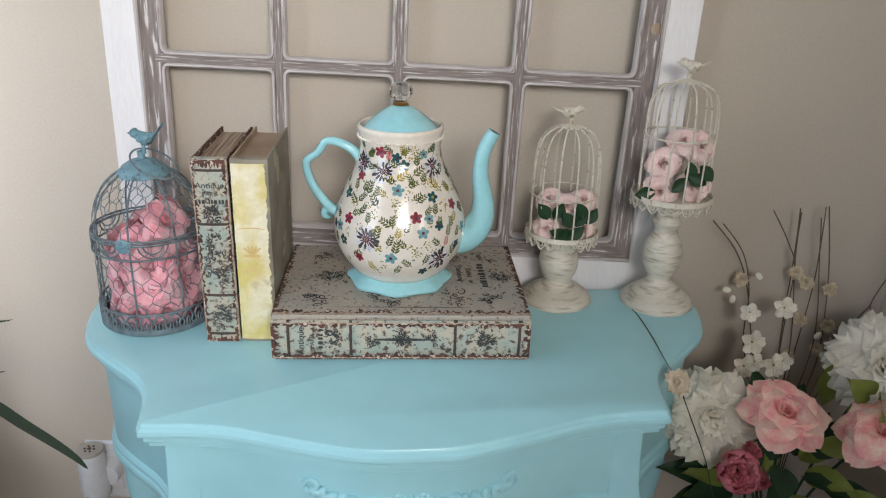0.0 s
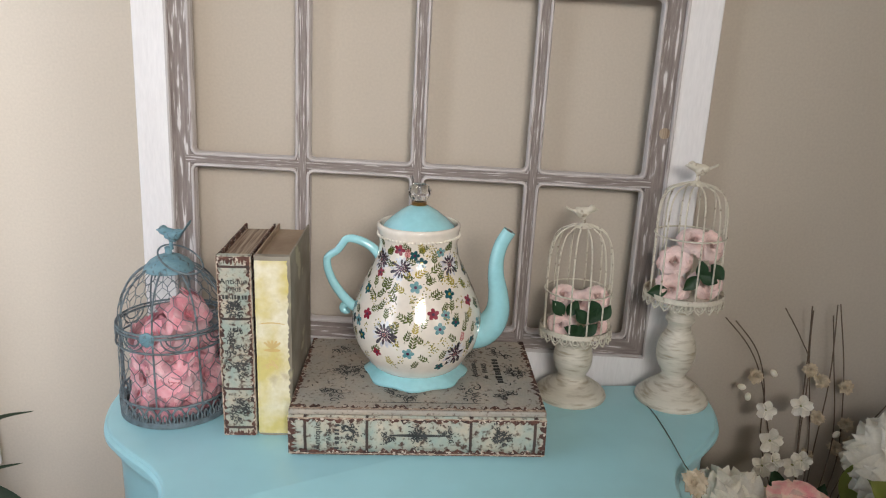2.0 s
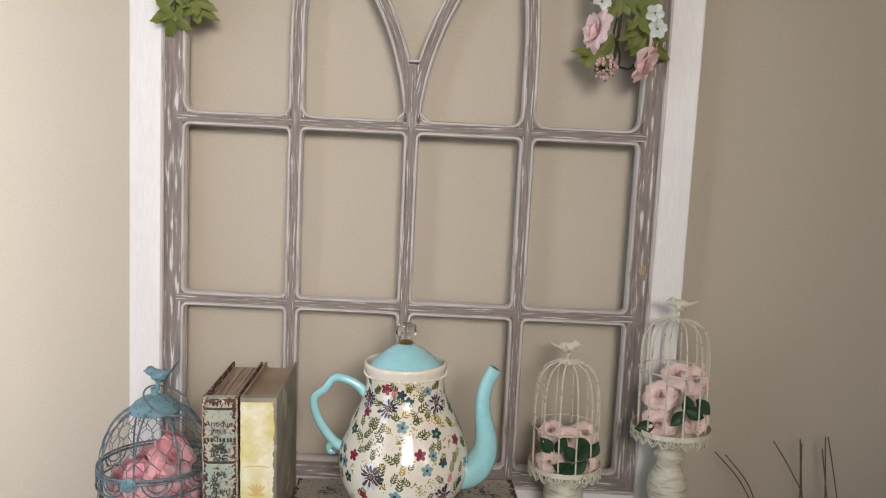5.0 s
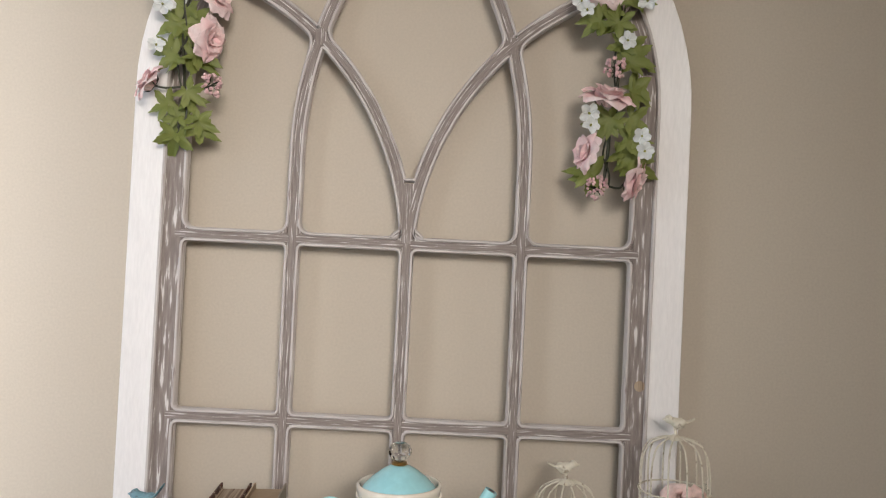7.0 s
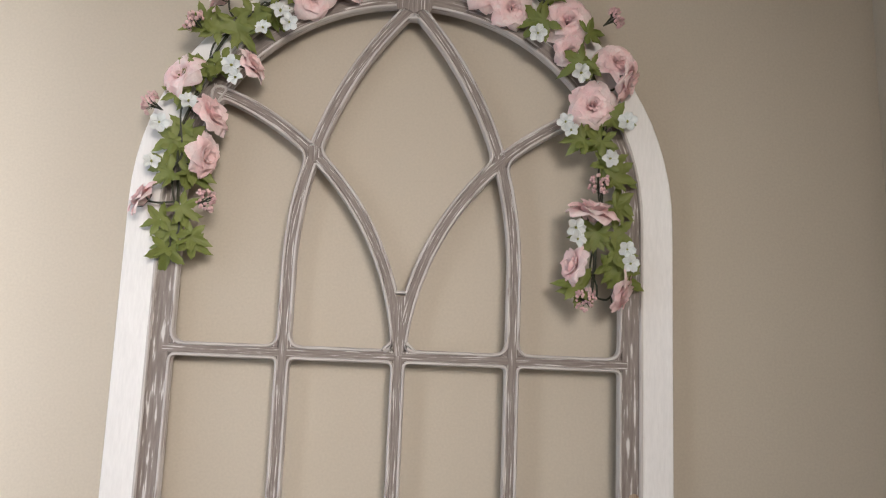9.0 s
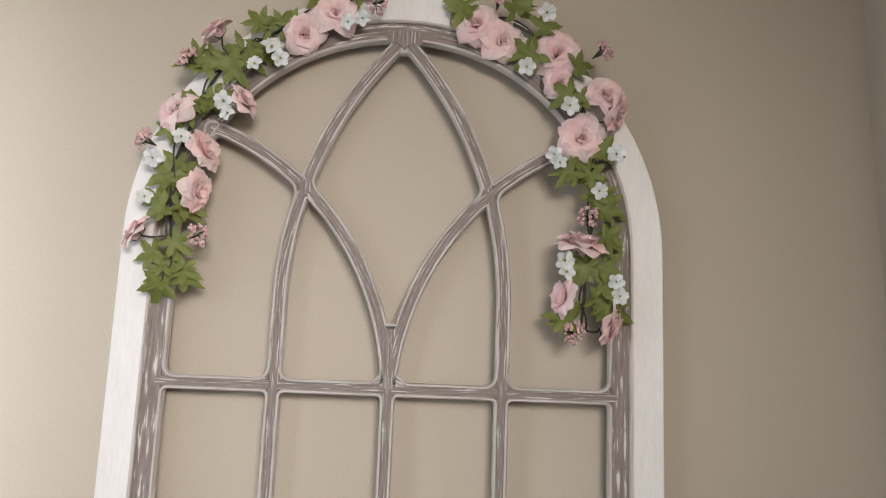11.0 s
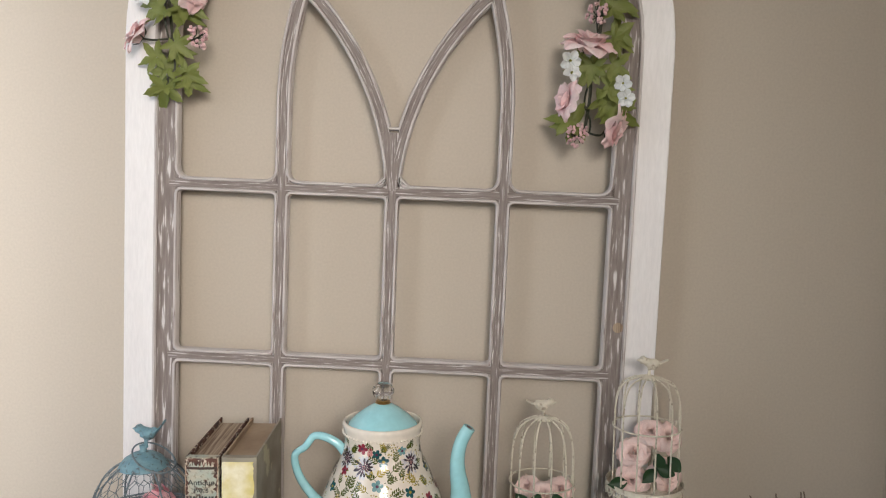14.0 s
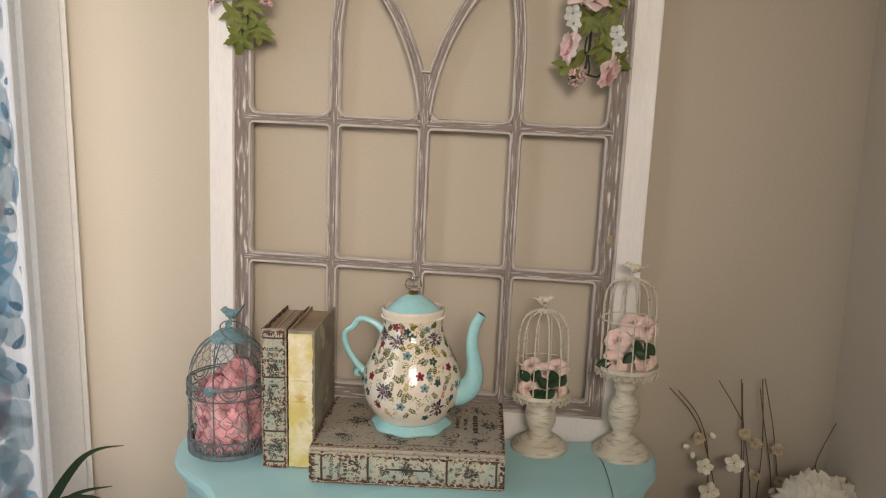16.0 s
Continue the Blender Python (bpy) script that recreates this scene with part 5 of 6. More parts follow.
garland("garland of pink roses, white blossoms and leaves trailing down",
        ((0.105, 0.817, -0.1, 0.0, 0, 1.0), (0.149, 0.790, 0.2, -0.3, 0, 0.95), (0.230, 0.776, 0.0, -0.1, 0, 1.1), (0.235, 0.729, 0.0, -0.4, 0, 0.75), (0.309, 0.720, 0.2, 0.3, 0, 1.0), (0.326, 0.686, 0.7, -0.3, 1, 0.95), (0.272, 0.649, -0.1, -0.05, 0, 1.1), (0.276, 0.493, 0.1, 0.7, 1, 1.15), (0.245, 0.412, -0.8, 0.2, 1, 0.95), (0.326, 0.370, 0.7, -0.3, 1, 0.95)),
        ((0.184, 0.752), (0.211, 0.836), (0.250, 0.696), (0.239, 0.609), (0.230, 0.622), (0.298, 0.570), (0.323, 0.626), (0.250, 0.466), (0.328, 0.437), (0.333, 0.416), (0.253, 0.448)),
        ((0.294, 0.779), (0.284, 0.527), (0.268, 0.360), (0.138, 0.850)),
        ((0.088, 0.834), (0.183, 0.774), (0.207, 0.814), (0.172, 0.839), (0.262, 0.705), (0.282, 0.595), (0.256, 0.594), (0.306, 0.630), (0.292, 0.561), (0.304, 0.541), (0.314, 0.508), (0.277, 0.455), (0.311, 0.461), (0.304, 0.410), (0.321, 0.395), (0.262, 0.375), (0.316, 0.420), (0.27, 0.61), (0.265, 0.76)),
        ((0.070, 0.842), (0.122, 0.827), (0.183, 0.804), (0.230, 0.755), (0.271, 0.687), (0.286, 0.612), (0.288, 0.519), (0.281, 0.460), (0.280, 0.410), (0.276, 0.361)), 4)

# ---- birdcages ----
M_CAGE = mat("ivory_metal", (0.62, 0.57, 0.46), (0.70, 0.65, 0.54), 60, 0.55, 0.25, fine=300, c3=(0.24, 0.18, 0.12), spot=140, spot_edge=(0.56, 0.72))
M_TURNED = mat("ivory_turned_wood", (0.60, 0.555, 0.45), (0.68, 0.63, 0.53), 14, 0.45, 0.3, stretch=(1, 1, 6), fine=60, c3=(0.36, 0.305, 0.215), spot=36, spot_edge=(0.50, 0.70))
M_BLUEMETAL = mat("blue_grey_metal", (0.105, 0.135, 0.150), (0.19, 0.245, 0.27), 70, 0.5, 0.35, fine=300, c3=(0.06, 0.06, 0.06), spot=110, spot_edge=(0.56, 0.68))
M_BLUEBIRD = mat("verdigris_blue_metal", (0.13, 0.265, 0.32), (0.20, 0.345, 0.395), 90, 0.5, 0.35, fine=320, c3=(0.08, 0.10, 0.11), spot=150, spot_edge=(0.56, 0.70))


def bird(name, parent, m, material, s=1.0, tail_up=0.5):
    """A small cast finial: plump body, head, beak and raised tail, looking along -x."""
    bm = bmesh.new()
    line_ = [(-0.0185, 0.0125, 0.0006), (-0.0150, 0.0125, 0.0022), (-0.0125, 0.0128, 0.0052), (-0.0085, 0.0130, 0.0066), (-0.0050, 0.0105, 0.0062), (-0.0005, 0.0075, 0.0082), (0.0055, 0.0065, 0.0084), (0.0105, 0.0075, 0.0062), (0.0150, 0.0075 + 0.006 * tail_up, 0.0036), (0.0200, 0.0075 + 0.015 * tail_up, 0.0030), (0.0250, 0.0075 + 0.026 * tail_up, 0.0032), (0.0268, 0.0075 + 0.031 * tail_up, 0.0022)]
    rows = []
    for i, (x, z, r) in enumerate(line_):
        fl = 1.0 if i < 8 else 0.55
        rows.append([(s * x, s * r * math.cos(a) * (1.0 if i < 8 else 1.4), s * (z + r * fl * math.sin(a))) for a in [2 * math.pi * k / 12 for k in range(12)]])
    loft(bm, rows)
    for sg in (-1, 1):
        bmesh.ops.create_icosphere(bm, subdivisions=2, radius=1, matrix=Matrix.Translation((s * 0.004, sg * s * 0.0066, s * 0.0085)) @ Matrix.Rotation(-0.35, 4, "Y") @ Matrix.Diagonal((s * 0.0095, s * 0.0025, s * 0.0048, 1)))
    lathe(bm, [(0.0, -0.012 * s), (0.0028 * s, -0.012 * s), (0.0022 * s, -0.004 * s), (0.003 * s, 0.003 * s), (0, 0.004 * s)], 10)
    ob = part(name, bm, material, parent, "small cast bird finial", smooth=True)
    ob.matrix_basis = m
    return ob


def lace(R, z_top, z_bot, n, wire=0.0011):
    """A pierced skirt: a plain band over a row of loops ending in points."""
    bm = bmesh.new()
    h = z_top - z_bot
    zb = z_top - 0.38 * h
    lathe(bm, [(R, z_top), (R + 0.0006, z_top), (R + 0.0012, z_top - 0.002), (R + 0.0008, zb), (R, zb), (R, z_top)], 64)
    for k in range(n):
        a0 = 2 * math.pi * k / n
        st = 2 * math.pi / n

        def at(da, z, o=0.0):
            return ((R + 0.0006 + o) * math.cos(a0 + da * st), (R + 0.0006 + o) * math.sin(a0 + da * st), z)

        tube(bm, [at(-0.5, zb), at(-0.46, zb - 0.2 * h), at(-0.25, zb - 0.48 * h), at(0, zb - 0.62 * h), at(0.25, zb - 0.48 * h), at(0.46, zb - 0.2 * h), at(0.5, zb)], wire, 5)
        tube(bm, [at(-0.16, zb), at(-0.24, zb - 0.2 * h), at(-0.10, zb - 0.36 * h), at(0.10, zb - 0.36 * h), at(0.24, zb - 0.2 * h), at(0.16, zb)], wire * 0.9, 5)
        bmesh.ops.create_icosphere(bm, subdivisions=1, radius=wire * 1.5, matrix=Matrix.Translation(at(0, zb - 0.62 * h)))
        bmesh.ops.create_icosphere(bm, subdivisions=1, radius=wire * 1.6, matrix=Matrix.Translation(at(0.5, zb - 0.12 * h)))
    return bm


FOAMS = [bloom_mesh("foam_rose", 0.0228, FOAM, M_BLUSH, s, 0.03) for s in (11, 12, 13)]
SMALL_LEAF = [mesh_of("leaf", sheet(bmesh.new(), lambda u, v: Vector(((2 * u - 1) * 0.0095 * math.sin(math.pi * (0.05 + 0.92 * v)), 0.026 * v, 0.004 * abs(2 * u - 1) - 0.006 * v * v)), 4, 6), M_DKLEAF)]


def pedestal_cage(m, label, stem, plate_z, R, Rw, ring_z, top_z, roses, leaves, bird_spin, spin, wires=12):
    c = thing("birdcage_candle_holder", m, label, "birdcage", "ivory pedestal birdcages")
    part("pedestal", lathe(bmesh.new(), stem, 40), M_TURNED, c, "turned pedestal, ivory paint rubbed dark", smooth=True)
    plate = part("plate", lathe(bmesh.new(), [(0, plate_z - 0.0085), (R - 0.003, plate_z - 0.0085), (R, plate_z - 0.007), (R, plate_z), (R - 0.0012, plate_z), (R - 0.0015, plate_z - 0.0055), (0, plate_z - 0.006)], 64), M_CAGE, c, smooth=True)
    part("lace_skirt", lace(R, plate_z + 0.0005, plate_z - 0.0175, 22), M_CAGE, plate, "pierced ivory metal lace rim", smooth=True)
    for k in range(wires):
        a = 2 * math.pi * (k + spin) / wires
        pr = [(Rw, plate_z - 0.006), (Rw, (plate_z + ring_z) / 2), (Rw, ring_z), (Rw * 0.992, ring_z + (top_z - ring_z) * 0.34), (Rw * 0.93, ring_z + (top_z - ring_z) * 0.64), (Rw * 0.75, ring_z + (top_z - ring_z) * 0.86), (Rw * 0.42, top_z - 0.003), (Rw * 0.15, top_z)]
        part("cage_wire", tube(bmesh.new(), catmull([(r * math.cos(a), r * math.sin(a), z) for r, z in pr], 4), 0.00115, 6), M_CAGE, c, smooth=True)
    part("cage_ring", tube(bmesh.new(), loop_pts(Rw + 0.001, ring_z), 0.0012, 6, closed=True), M_CAGE, c, smooth=True)
    part("cap", lathe(bmesh.new(), [(0.0, top_z + 0.003), (0.004, top_z + 0.0025), (0.0125, top_z - 0.0015), (0.0135, top_z - 0.003), (0.0, top_z - 0.002)], 20), M_CAGE, c, smooth=True)
    part("hinge", tube(bmesh.new(), [(Rw * math.cos(0.2), Rw * math.sin(0.2), ring_z - 0.006), (Rw * math.cos(0.2), Rw * math.sin(0.2), ring_z + 0.006)], 0.0024, 8), M_CAGE, c, smooth=True)
    bird("bird_finial", c, Matrix.Translation((0, 0, top_z + 0.011)) @ Matrix.Rotation(bird_spin, 4, "Z"), M_CAGE, 0.95, 0.22)
    r = random.Random(int(R * 1e4))
    for i, (x, y, z, dx, dz, s_) in enumerate(roses):
        child("foam_rose", FOAMS[i % 3], c, facing(Vector((x, y, z)), (dx, -1, dz), r.uniform(0, 6), s_ * 0.88), "pale pink foam rose")
    for x, y, z, dx, dz in leaves:
        o = Vector((dx, -0.25, dz)).normalized()
        nn = Vector((0.2, -1, 0.2))
        xa = o.cross(nn).normalized()
        nn = xa.cross(o)
        child("leaf", SMALL_LEAF[0], c, Matrix.Translation((x, y, z)) @ Matrix((xa, o, nn)).transposed().to_4x4())
    return c


STEM1 = [(0, 0), (0.0495, 0), (0.0508, 0.003), (0.0495, 0.007), (0.045, 0.012), (0.037, 0.018), (0.029, 0.023), (0.0215, 0.028), (0.0195, 0.033), (0.0205, 0.037), (0.0245, 0.044), (0.0272, 0.054), (0.0275, 0.064), (0.0262, 0.074), (0.0225, 0.081), (0.0215, 0.086), (0.024, 0.092), (0.034, 0.101), (0.0, 0.1035)]
pedestal_cage(sized(pose(0.2270, 0.9240, TOP), 1.014, 1.014, 0.972), "small ivory birdcage on short turned pedestal holding pale pink roses", STEM1, 0.112, 0.0490, 0.0450, 0.166, 0.262,
              ((-0.022, -0.014, 0.118, -0.3, 0.2, 0.95), (-0.018, 0.010, 0.150, -0.3, 0.9, 0.95), (0.003, -0.006, 0.145, -0.1, 0.7, 1.1), (0.026, 0.006, 0.148, 0.3, 0.9, 1.05), (0.024, -0.012, 0.116, 0.6, 0.5, 0.9)),
              ((-0.024, -0.028, 0.137, -0.5, 0.8), (-0.016, -0.028, 0.137, 0.4, 0.9), (0.002, -0.036, 0.112, -0.8, 0.4), (0.004, -0.036, 0.112, 0.5, 0.5), (0.0, -0.036, 0.126, -0.2, -1), (0.012, -0.03, 0.128, 0.5, 0.9), (0.022, -0.03, 0.138, -0.3, 0.9), (0.008, -0.034, 0.128, -0.6, 0.9), (0.026, -0.028, 0.132, 0.5, 0.8)), math.pi, 0.35)
STEM2 = [(0, 0), (0.0495, 0), (0.0510, 0.003), (0.0500, 0.007), (0.044, 0.014), (0.036, 0.021), (0.027, 0.028), (0.019, 0.035), (0.0165, 0.040), (0.0172, 0.044), (0.0225, 0.053), (0.0262, 0.064), (0.0272, 0.075), (0.0262, 0.086), (0.0225, 0.097), (0.0172, 0.106), (0.0155, 0.112), (0.0160, 0.117), (0.0195, 0.121), (0.0200, 0.124), (0.0170, 0.128), (0.0158, 0.134), (0.0175, 0.146), (0.024, 0.152), (0.036, 0.157), (0.0, 0.1595)]
pedestal_cage(sized(pose(0.3730, 0.9220, TOP), 1.016, 1.016, 1.005), "tall ivory birdcage on turned pedestal holding pale pink roses", STEM2, 0.166, 0.0525, 0.0455, 0.246, 0.317,
              ((-0.020, -0.010, 0.170, -0.15, 0.25, 1.15), (-0.016, 0.002, 0.205, -0.25, 0.45, 1.15), (0.008, 0.006, 0.232, -0.1, 0.9, 1.1), (0.028, 0.004, 0.228, 0.35, 0.6, 1.1), (0.024, -0.010, 0.180, 0.35, 0.4, 1.15)),
              ((0.008, -0.028, 0.216, 0.2, -1), (0.022, -0.03, 0.212, 0.6, -0.6), (0.006, -0.032, 0.196, -0.5, -0.5), (0.008, -0.03, 0.198, 0.6, -0.2), (-0.03, -0.02, 0.172, -0.8, -0.1)), 0.0, 0.1)

# domed wire-mesh cage full of pink blooms
cage = thing("domed_birdcage", sized(pose(-0.3200, 0.8450, TOP), 1.0, 1.0, 0.965), "domed blue-grey wire birdcage filled with pink fabric blooms", "birdcage")
PR = [(0.0715, 0.030), (0.0712, 0.060), (0.0705, 0.090), (0.0695, 0.128), (0.0675, 0.148), (0.062, 0.168), (0.052, 0.186), (0.040, 0.198), (0.030, 0.205)]
PRS = [(p.x, p.y) for p in catmull([(a, b, 0) for a, b in PR], 6)]
lens_ = [0.0]
for (r0, z0), (r1, z1) in zip(PRS, PRS[1:]):
    lens_.append(lens_[-1] + math.hypot(r1 - r0, z1 - z0))


def cage_pt(u, v):
    """u: turns, v: length up the side."""
    v = min(max(v, 0), lens_[-1] - 1e-6)
    for i in range(len(lens_) - 1):
        if lens_[i] <= v <= lens_[i + 1]:
            t = (v - lens_[i]) / (lens_[i + 1] - lens_[i])
            r = PRS[i][0] + (PRS[i + 1][0] - PRS[i][0]) * t
            return Vector((r * math.cos(2 * math.pi * u), r * math.sin(2 * math.pi * u), PRS[i][1] + (PRS[i + 1][1] - PRS[i][1]) * t))


bm = bmesh.new()
rw = random.Random(8)
NC, HH = 22, 0.0088
jit = {}


def node(c, k):
    key = (c % (2 * NC), k)
    if key not in jit:
        jit[key] = (rw.uniform(-0.15, 0.15), rw.uniform(-0.0012, 0.0012))
    du, dv = jit[key]
    return cage_pt((c + du) / (2 * NC), k * HH + dv)


rows_n = int(lens_[-1] / HH)
for k in range(rows_n):
    for c in range(2 * NC):
        if (c + (k // 2)) % 2 == 0 if k % 2 == 0 else False:
            tube(bm, [node(c, k), node(c, k + 1)], 0.00052, 4)
        if k % 2 == 1 and (c + (k // 2)) % 2 == 0:
            for d in (-1, 1):
                tube(bm, [node(c, k), node(c + d, k + 1)], 0.00052, 4)
part("wire_mesh", bm, M_BLUEMETAL, cage, "blue-grey hexagonal wire netting", smooth=True)
for r, z, w in ((0.0725, 0.031, 0.0016), (0.0722, 0.108, 0.0014), (0.0712, 0.128, 0.0017), (0.0710, 0.1325, 0.0015)):
    part("cage_ring", tube(bmesh.new(), loop_pts(r, z, 48), w, 6, closed=True), M_BLUEMETAL, cage, smooth=True)
for k in range(8):
    a = 2 * math.pi * (k + 0.5) / 8 - math.pi / 2 - math.pi / 8
    part("cage_rib", tube(bmesh.new(), [((r + 0.0012) * math.cos(a), (r + 0.0012) * math.sin(a), z) for r, z in PRS[::2]], 0.0013, 6), M_BLUEMETAL, cage, smooth=True)
    b = a + math.pi / 8
    for rad in (0.0175, 0.0115):
        pts = []
        for i in range(17):
            t = math.pi * (1 + i / 16)
            u = b + rad / 0.071 * math.cos(t)
            pts.append((0.0722 * math.cos(u), 0.0722 * math.sin(u), 0.128 + rad * math.sin(t)))
        part("scroll", tube(bmesh.new(), pts, 0.0010, 5), M_BLUEMETAL, cage, smooth=True)
part("base_tray", lathe(bmesh.new(), [(0.0, 0.0), (0.0720, 0.0), (0.0738, 0.0015), (0.0738, 0.0085), (0.0726, 0.0095), (0.0715, 0.0085), (0.0710, 0.003), (0.0, 0.003)], 72), M_BLUEMETAL, cage, smooth=True)
bm = bmesh.new()
for k in range(26):
    a0, st = 2 * math.pi * k / 26, 2 * math.pi / 26
    tube(bm, [((0.0726) * math.cos(a0 + d * st), 0.0726 * math.sin(a0 + d * st), z) for d, z in ((-0.42, 0.009), (-0.30, 0.014), (-0.42, 0.021), (-0.22, 0.0275), (0, 0.0295), (0.22, 0.0275), (0.42, 0.021), (0.30, 0.014), (0.42, 0.009))], 0.0016, 5)
    tube(bm, [((0.0726) * math.cos(a0 + d * st), 0.0726 * math.sin(a0 + d * st), z) for d, z in ((-0.12, 0.009), (-0.12, 0.017), (0, 0.021), (0.12, 0.017), (0.12, 0.009))], 0.0011, 5)
part("pierced_gallery", bm, M_BLUEMETAL, cage, "pierced blue-grey metal band", smooth=True)
part("cap", lathe(bmesh.new(), [(0.0, 0.2235), (0.006, 0.2230), (0.016, 0.2195), (0.025, 0.2135), (0.0305, 0.2065), (0.0325, 0.2020), (0.0315, 0.2010), (0.0, 0.2020)], 40), M_BLUEBIRD, cage, "verdigris blue metal cap", smooth=True)
part("finial_post", lathe(bmesh.new(), [(0.0055, 0.221), (0.0045, 0.226), (0.0050, 0.232), (0.0, 0.234)], 14), M_BLUEBIRD, cage, smooth=True)
bird("bird_finial", cage, pose(0.004, 0, 0.2415, 0, 0, -8), M_BLUEBIRD, 1.05, 0.62)
ringp = [(0.020 + 0.028 * math.cos(t), -0.013 + 0.020 * math.sin(t), 0.2195 - 0.012 * math.cos(t) + 0.010 * math.sin(t)) for t in [2 * math.pi * i / 36 for i in range(36)]]
part("hanging_ring", tube(bmesh.new(), ringp, 0.0013, 6, closed=True), M_BLUEMETAL, cage, smooth=True)
bm = lathe(bmesh.new(), [(0, 0.004), (0.007, 0.004), (0.010, 0.003), (0.0135, 0.0015), (0.0135, 0.0), (0, 0)], 20, wob=lambda a, r, z: 1 + 0.07 * math.cos(6 * a))
tube(bm, [(-0.009, 0, 0.006), (0, 0, 0.008), (0.009, 0, 0.006)], 0.0016, 6)
cl_ = part("clasp", bm, M_BLUEBIRD, cage, "verdigris flower-shaped clasp", smooth=True)
cl_.matrix_basis = facing(Vector((-0.006, -0.0725, 0.128)), (-0.08, -1, 0), 0.4, 0.72)
RUFFS = [bloom_mesh("pink_bloom", 0.0275, RUFF, M_HOT, s, 0.035) for s in (21, 22, 23)]
rb = random.Random(9)
for z, n, rad in ((0.024, 7, 0.043), (0.058, 7, 0.044), (0.092, 7, 0.042), (0.124, 5, 0.030), (0.06, 2, 0.01), (0.10, 2, 0.01)):
    for k in range(n):
        a = 2 * math.pi * (k + 0.5 * (z > 0.05) + rb.uniform(-0.15, 0.15)) / n
        zz = z + rb.uniform(-0.006, 0.006) + (0.022 if math.cos(a) > 0.2 and z > 0.1 else 0) - (0.012 if math.cos(a) < -0.3 and z > 0.1 else 0)
        d = (math.cos(a), math.sin(a), rb.uniform(-0.1, 0.5) + (0.6 if z > 0.1 else 0))
        child("pink_bloom", RUFFS[rb.randrange(3)], cage, facing(Vector((rad * math.cos(a), rad * math.sin(a), zz)) - Vector(d).normalized() * 0.004, d, rb.uniform(0, 6), rb.uniform(0.9, 1.06)), "pink ruffled fabric bloom")
for k in range(3):
    a = rb.uniform(-2.6, -0.5)
    child("leaf", SMALL_LEAF[0], cage, facing(Vector((0.045 * math.cos(a), 0.045 * math.sin(a), rb.uniform(0.03, 0.10))), (math.cos(a), math.sin(a), 0.2), rb.uniform(0, 6), 0.9))

# ---- bouquet in a floor vase beside the table ----
M_VASE = mat("white_ceramic", (0.74, 0.72, 0.68), (0.70, 0.68, 0.63), 10, 0.3, 0.05)
VX, VY = 0.585, 0.855
vase = thing("floor_vase", sized(pose(0.5904, 0.8855, 0), 1, 1, 1.02), "tall white ceramic floor vase", "vase")
part("body", lathe(bmesh.new(), [(0, 0), (0.075, 0), (0.085, 0.01), (0.10, 0.10), (0.105, 0.20), (0.092, 0.31), (0.070, 0.38), (0.062, 0.41), (0.068, 0.43), (0.062, 0.432), (0.056, 0.41), (0.06, 0.38), (0.0, 0.36)], 48), M_VASE, vase, smooth=True)
SPRAY = Matrix.Translation((0.03, 0.85, 0.76)) @ pose(0, 0, 0, 5.3, -0.95, 0) @ Matrix.Translation((-0.03, -0.85, -0.76))
bq = thing("flower_bouquet", SPRAY, "bouquet of pink roses, white peony, orchid sprays and dry twigs", "flowers")
MOUTH = Vector((VX, VY, 0.43))
stems = bmesh.new()


def stem_to(p, r=0.0022, bow=0.03):
    p = Vector(p)
    b0 = Vector((VX + max(-0.035, min(0.035, (p.x - VX) * 0.25)), VY + max(-0.03, min(0.03, (p.y - VY) * 0.25)), 0.40))
    tube(stems, catmull([b0, b0 + (p - b0) * 0.4 + Vector((0, 0, bow)), b0 + (p - b0) * 0.8 + Vector((0, 0, bow * 0.6)), p], 6), r, 6)


BIG = [bloom_mesh("rose", 0.056, ((3, 8, 0.60, 0.28, 0), (4, 18, 0.66, 0.42, 10), (5, 34, 0.74, 0.56, 30), (5, 54, 0.90, 0.66, 40), (5, 78, 1.16, 0.74, 15), (6, 100, 1.30, 0.76, -8)), M_CORAL, s, 0.06) for s in (31, 32)]
DEEPB = [bloom_mesh("rose", 0.036, ((3, 10, 0.6, 0.24, 0), (4, 18, 0.68, 0.34, 0), (6, 28, 0.76, 0.40, 0), (6, 40, 0.84, 0.5, -30), (6, 52, 0.9, 0.56, -45)), M_DEEP, 33, 0.06)]
BUDS = [bloom_mesh("rosebud", 0.027, BUD, M_DEEP, s, 0.03) for s in (34, 35)]
PEON = [bloom_mesh("peony", 0.060, PEONY, M_IVORY, s, 0.08) for s in (36, 37)]
for nm, me, p, d, s_, lb in (
        ("rose", BIG[0], (0.514, 0.760, 0.682), (-0.05, -0.35, 1.0), 0.66, "large open coral pink rose"), ("rose", BIG[1], (0.652, 0.760, 0.652), (-0.25, -0.35, 1.0), 0.68, "large open coral pink rose"),
        ("rose", DEEPB[0], (0.456, 0.728, 0.606), (-0.25, -0.8, 0.6), 1.15, "deep pink cupped rose"), ("rosebud", BUDS[0], (0.484, 0.768, 0.604), (0.1, -0.5, 1), 1.0, "deep pink rosebud"), ("rosebud", BUDS[1], (0.494, 0.745, 0.572), (0.2, -0.5, 1), 1.0, "deep pink rosebud"),
        ("peony", PEON[0], (0.436, 0.800, 0.636), (-0.2, -0.8, 0.6), 0.88, "ivory peony with many petals"), ("peony", PEON[1], (0.708, 0.880, 0.668), (-0.3, -0.8, 0.5), 1.05, "ivory peony with many petals")):
    q = Vector(p) - Vector(d).normalized() * 0.012
    stem_to(q)
    child(nm, me, bq, facing(q, d, 0.7, s_), lb)
ORCH = blossom_mesh("orchid", M_IVORY, 0.021, 5)
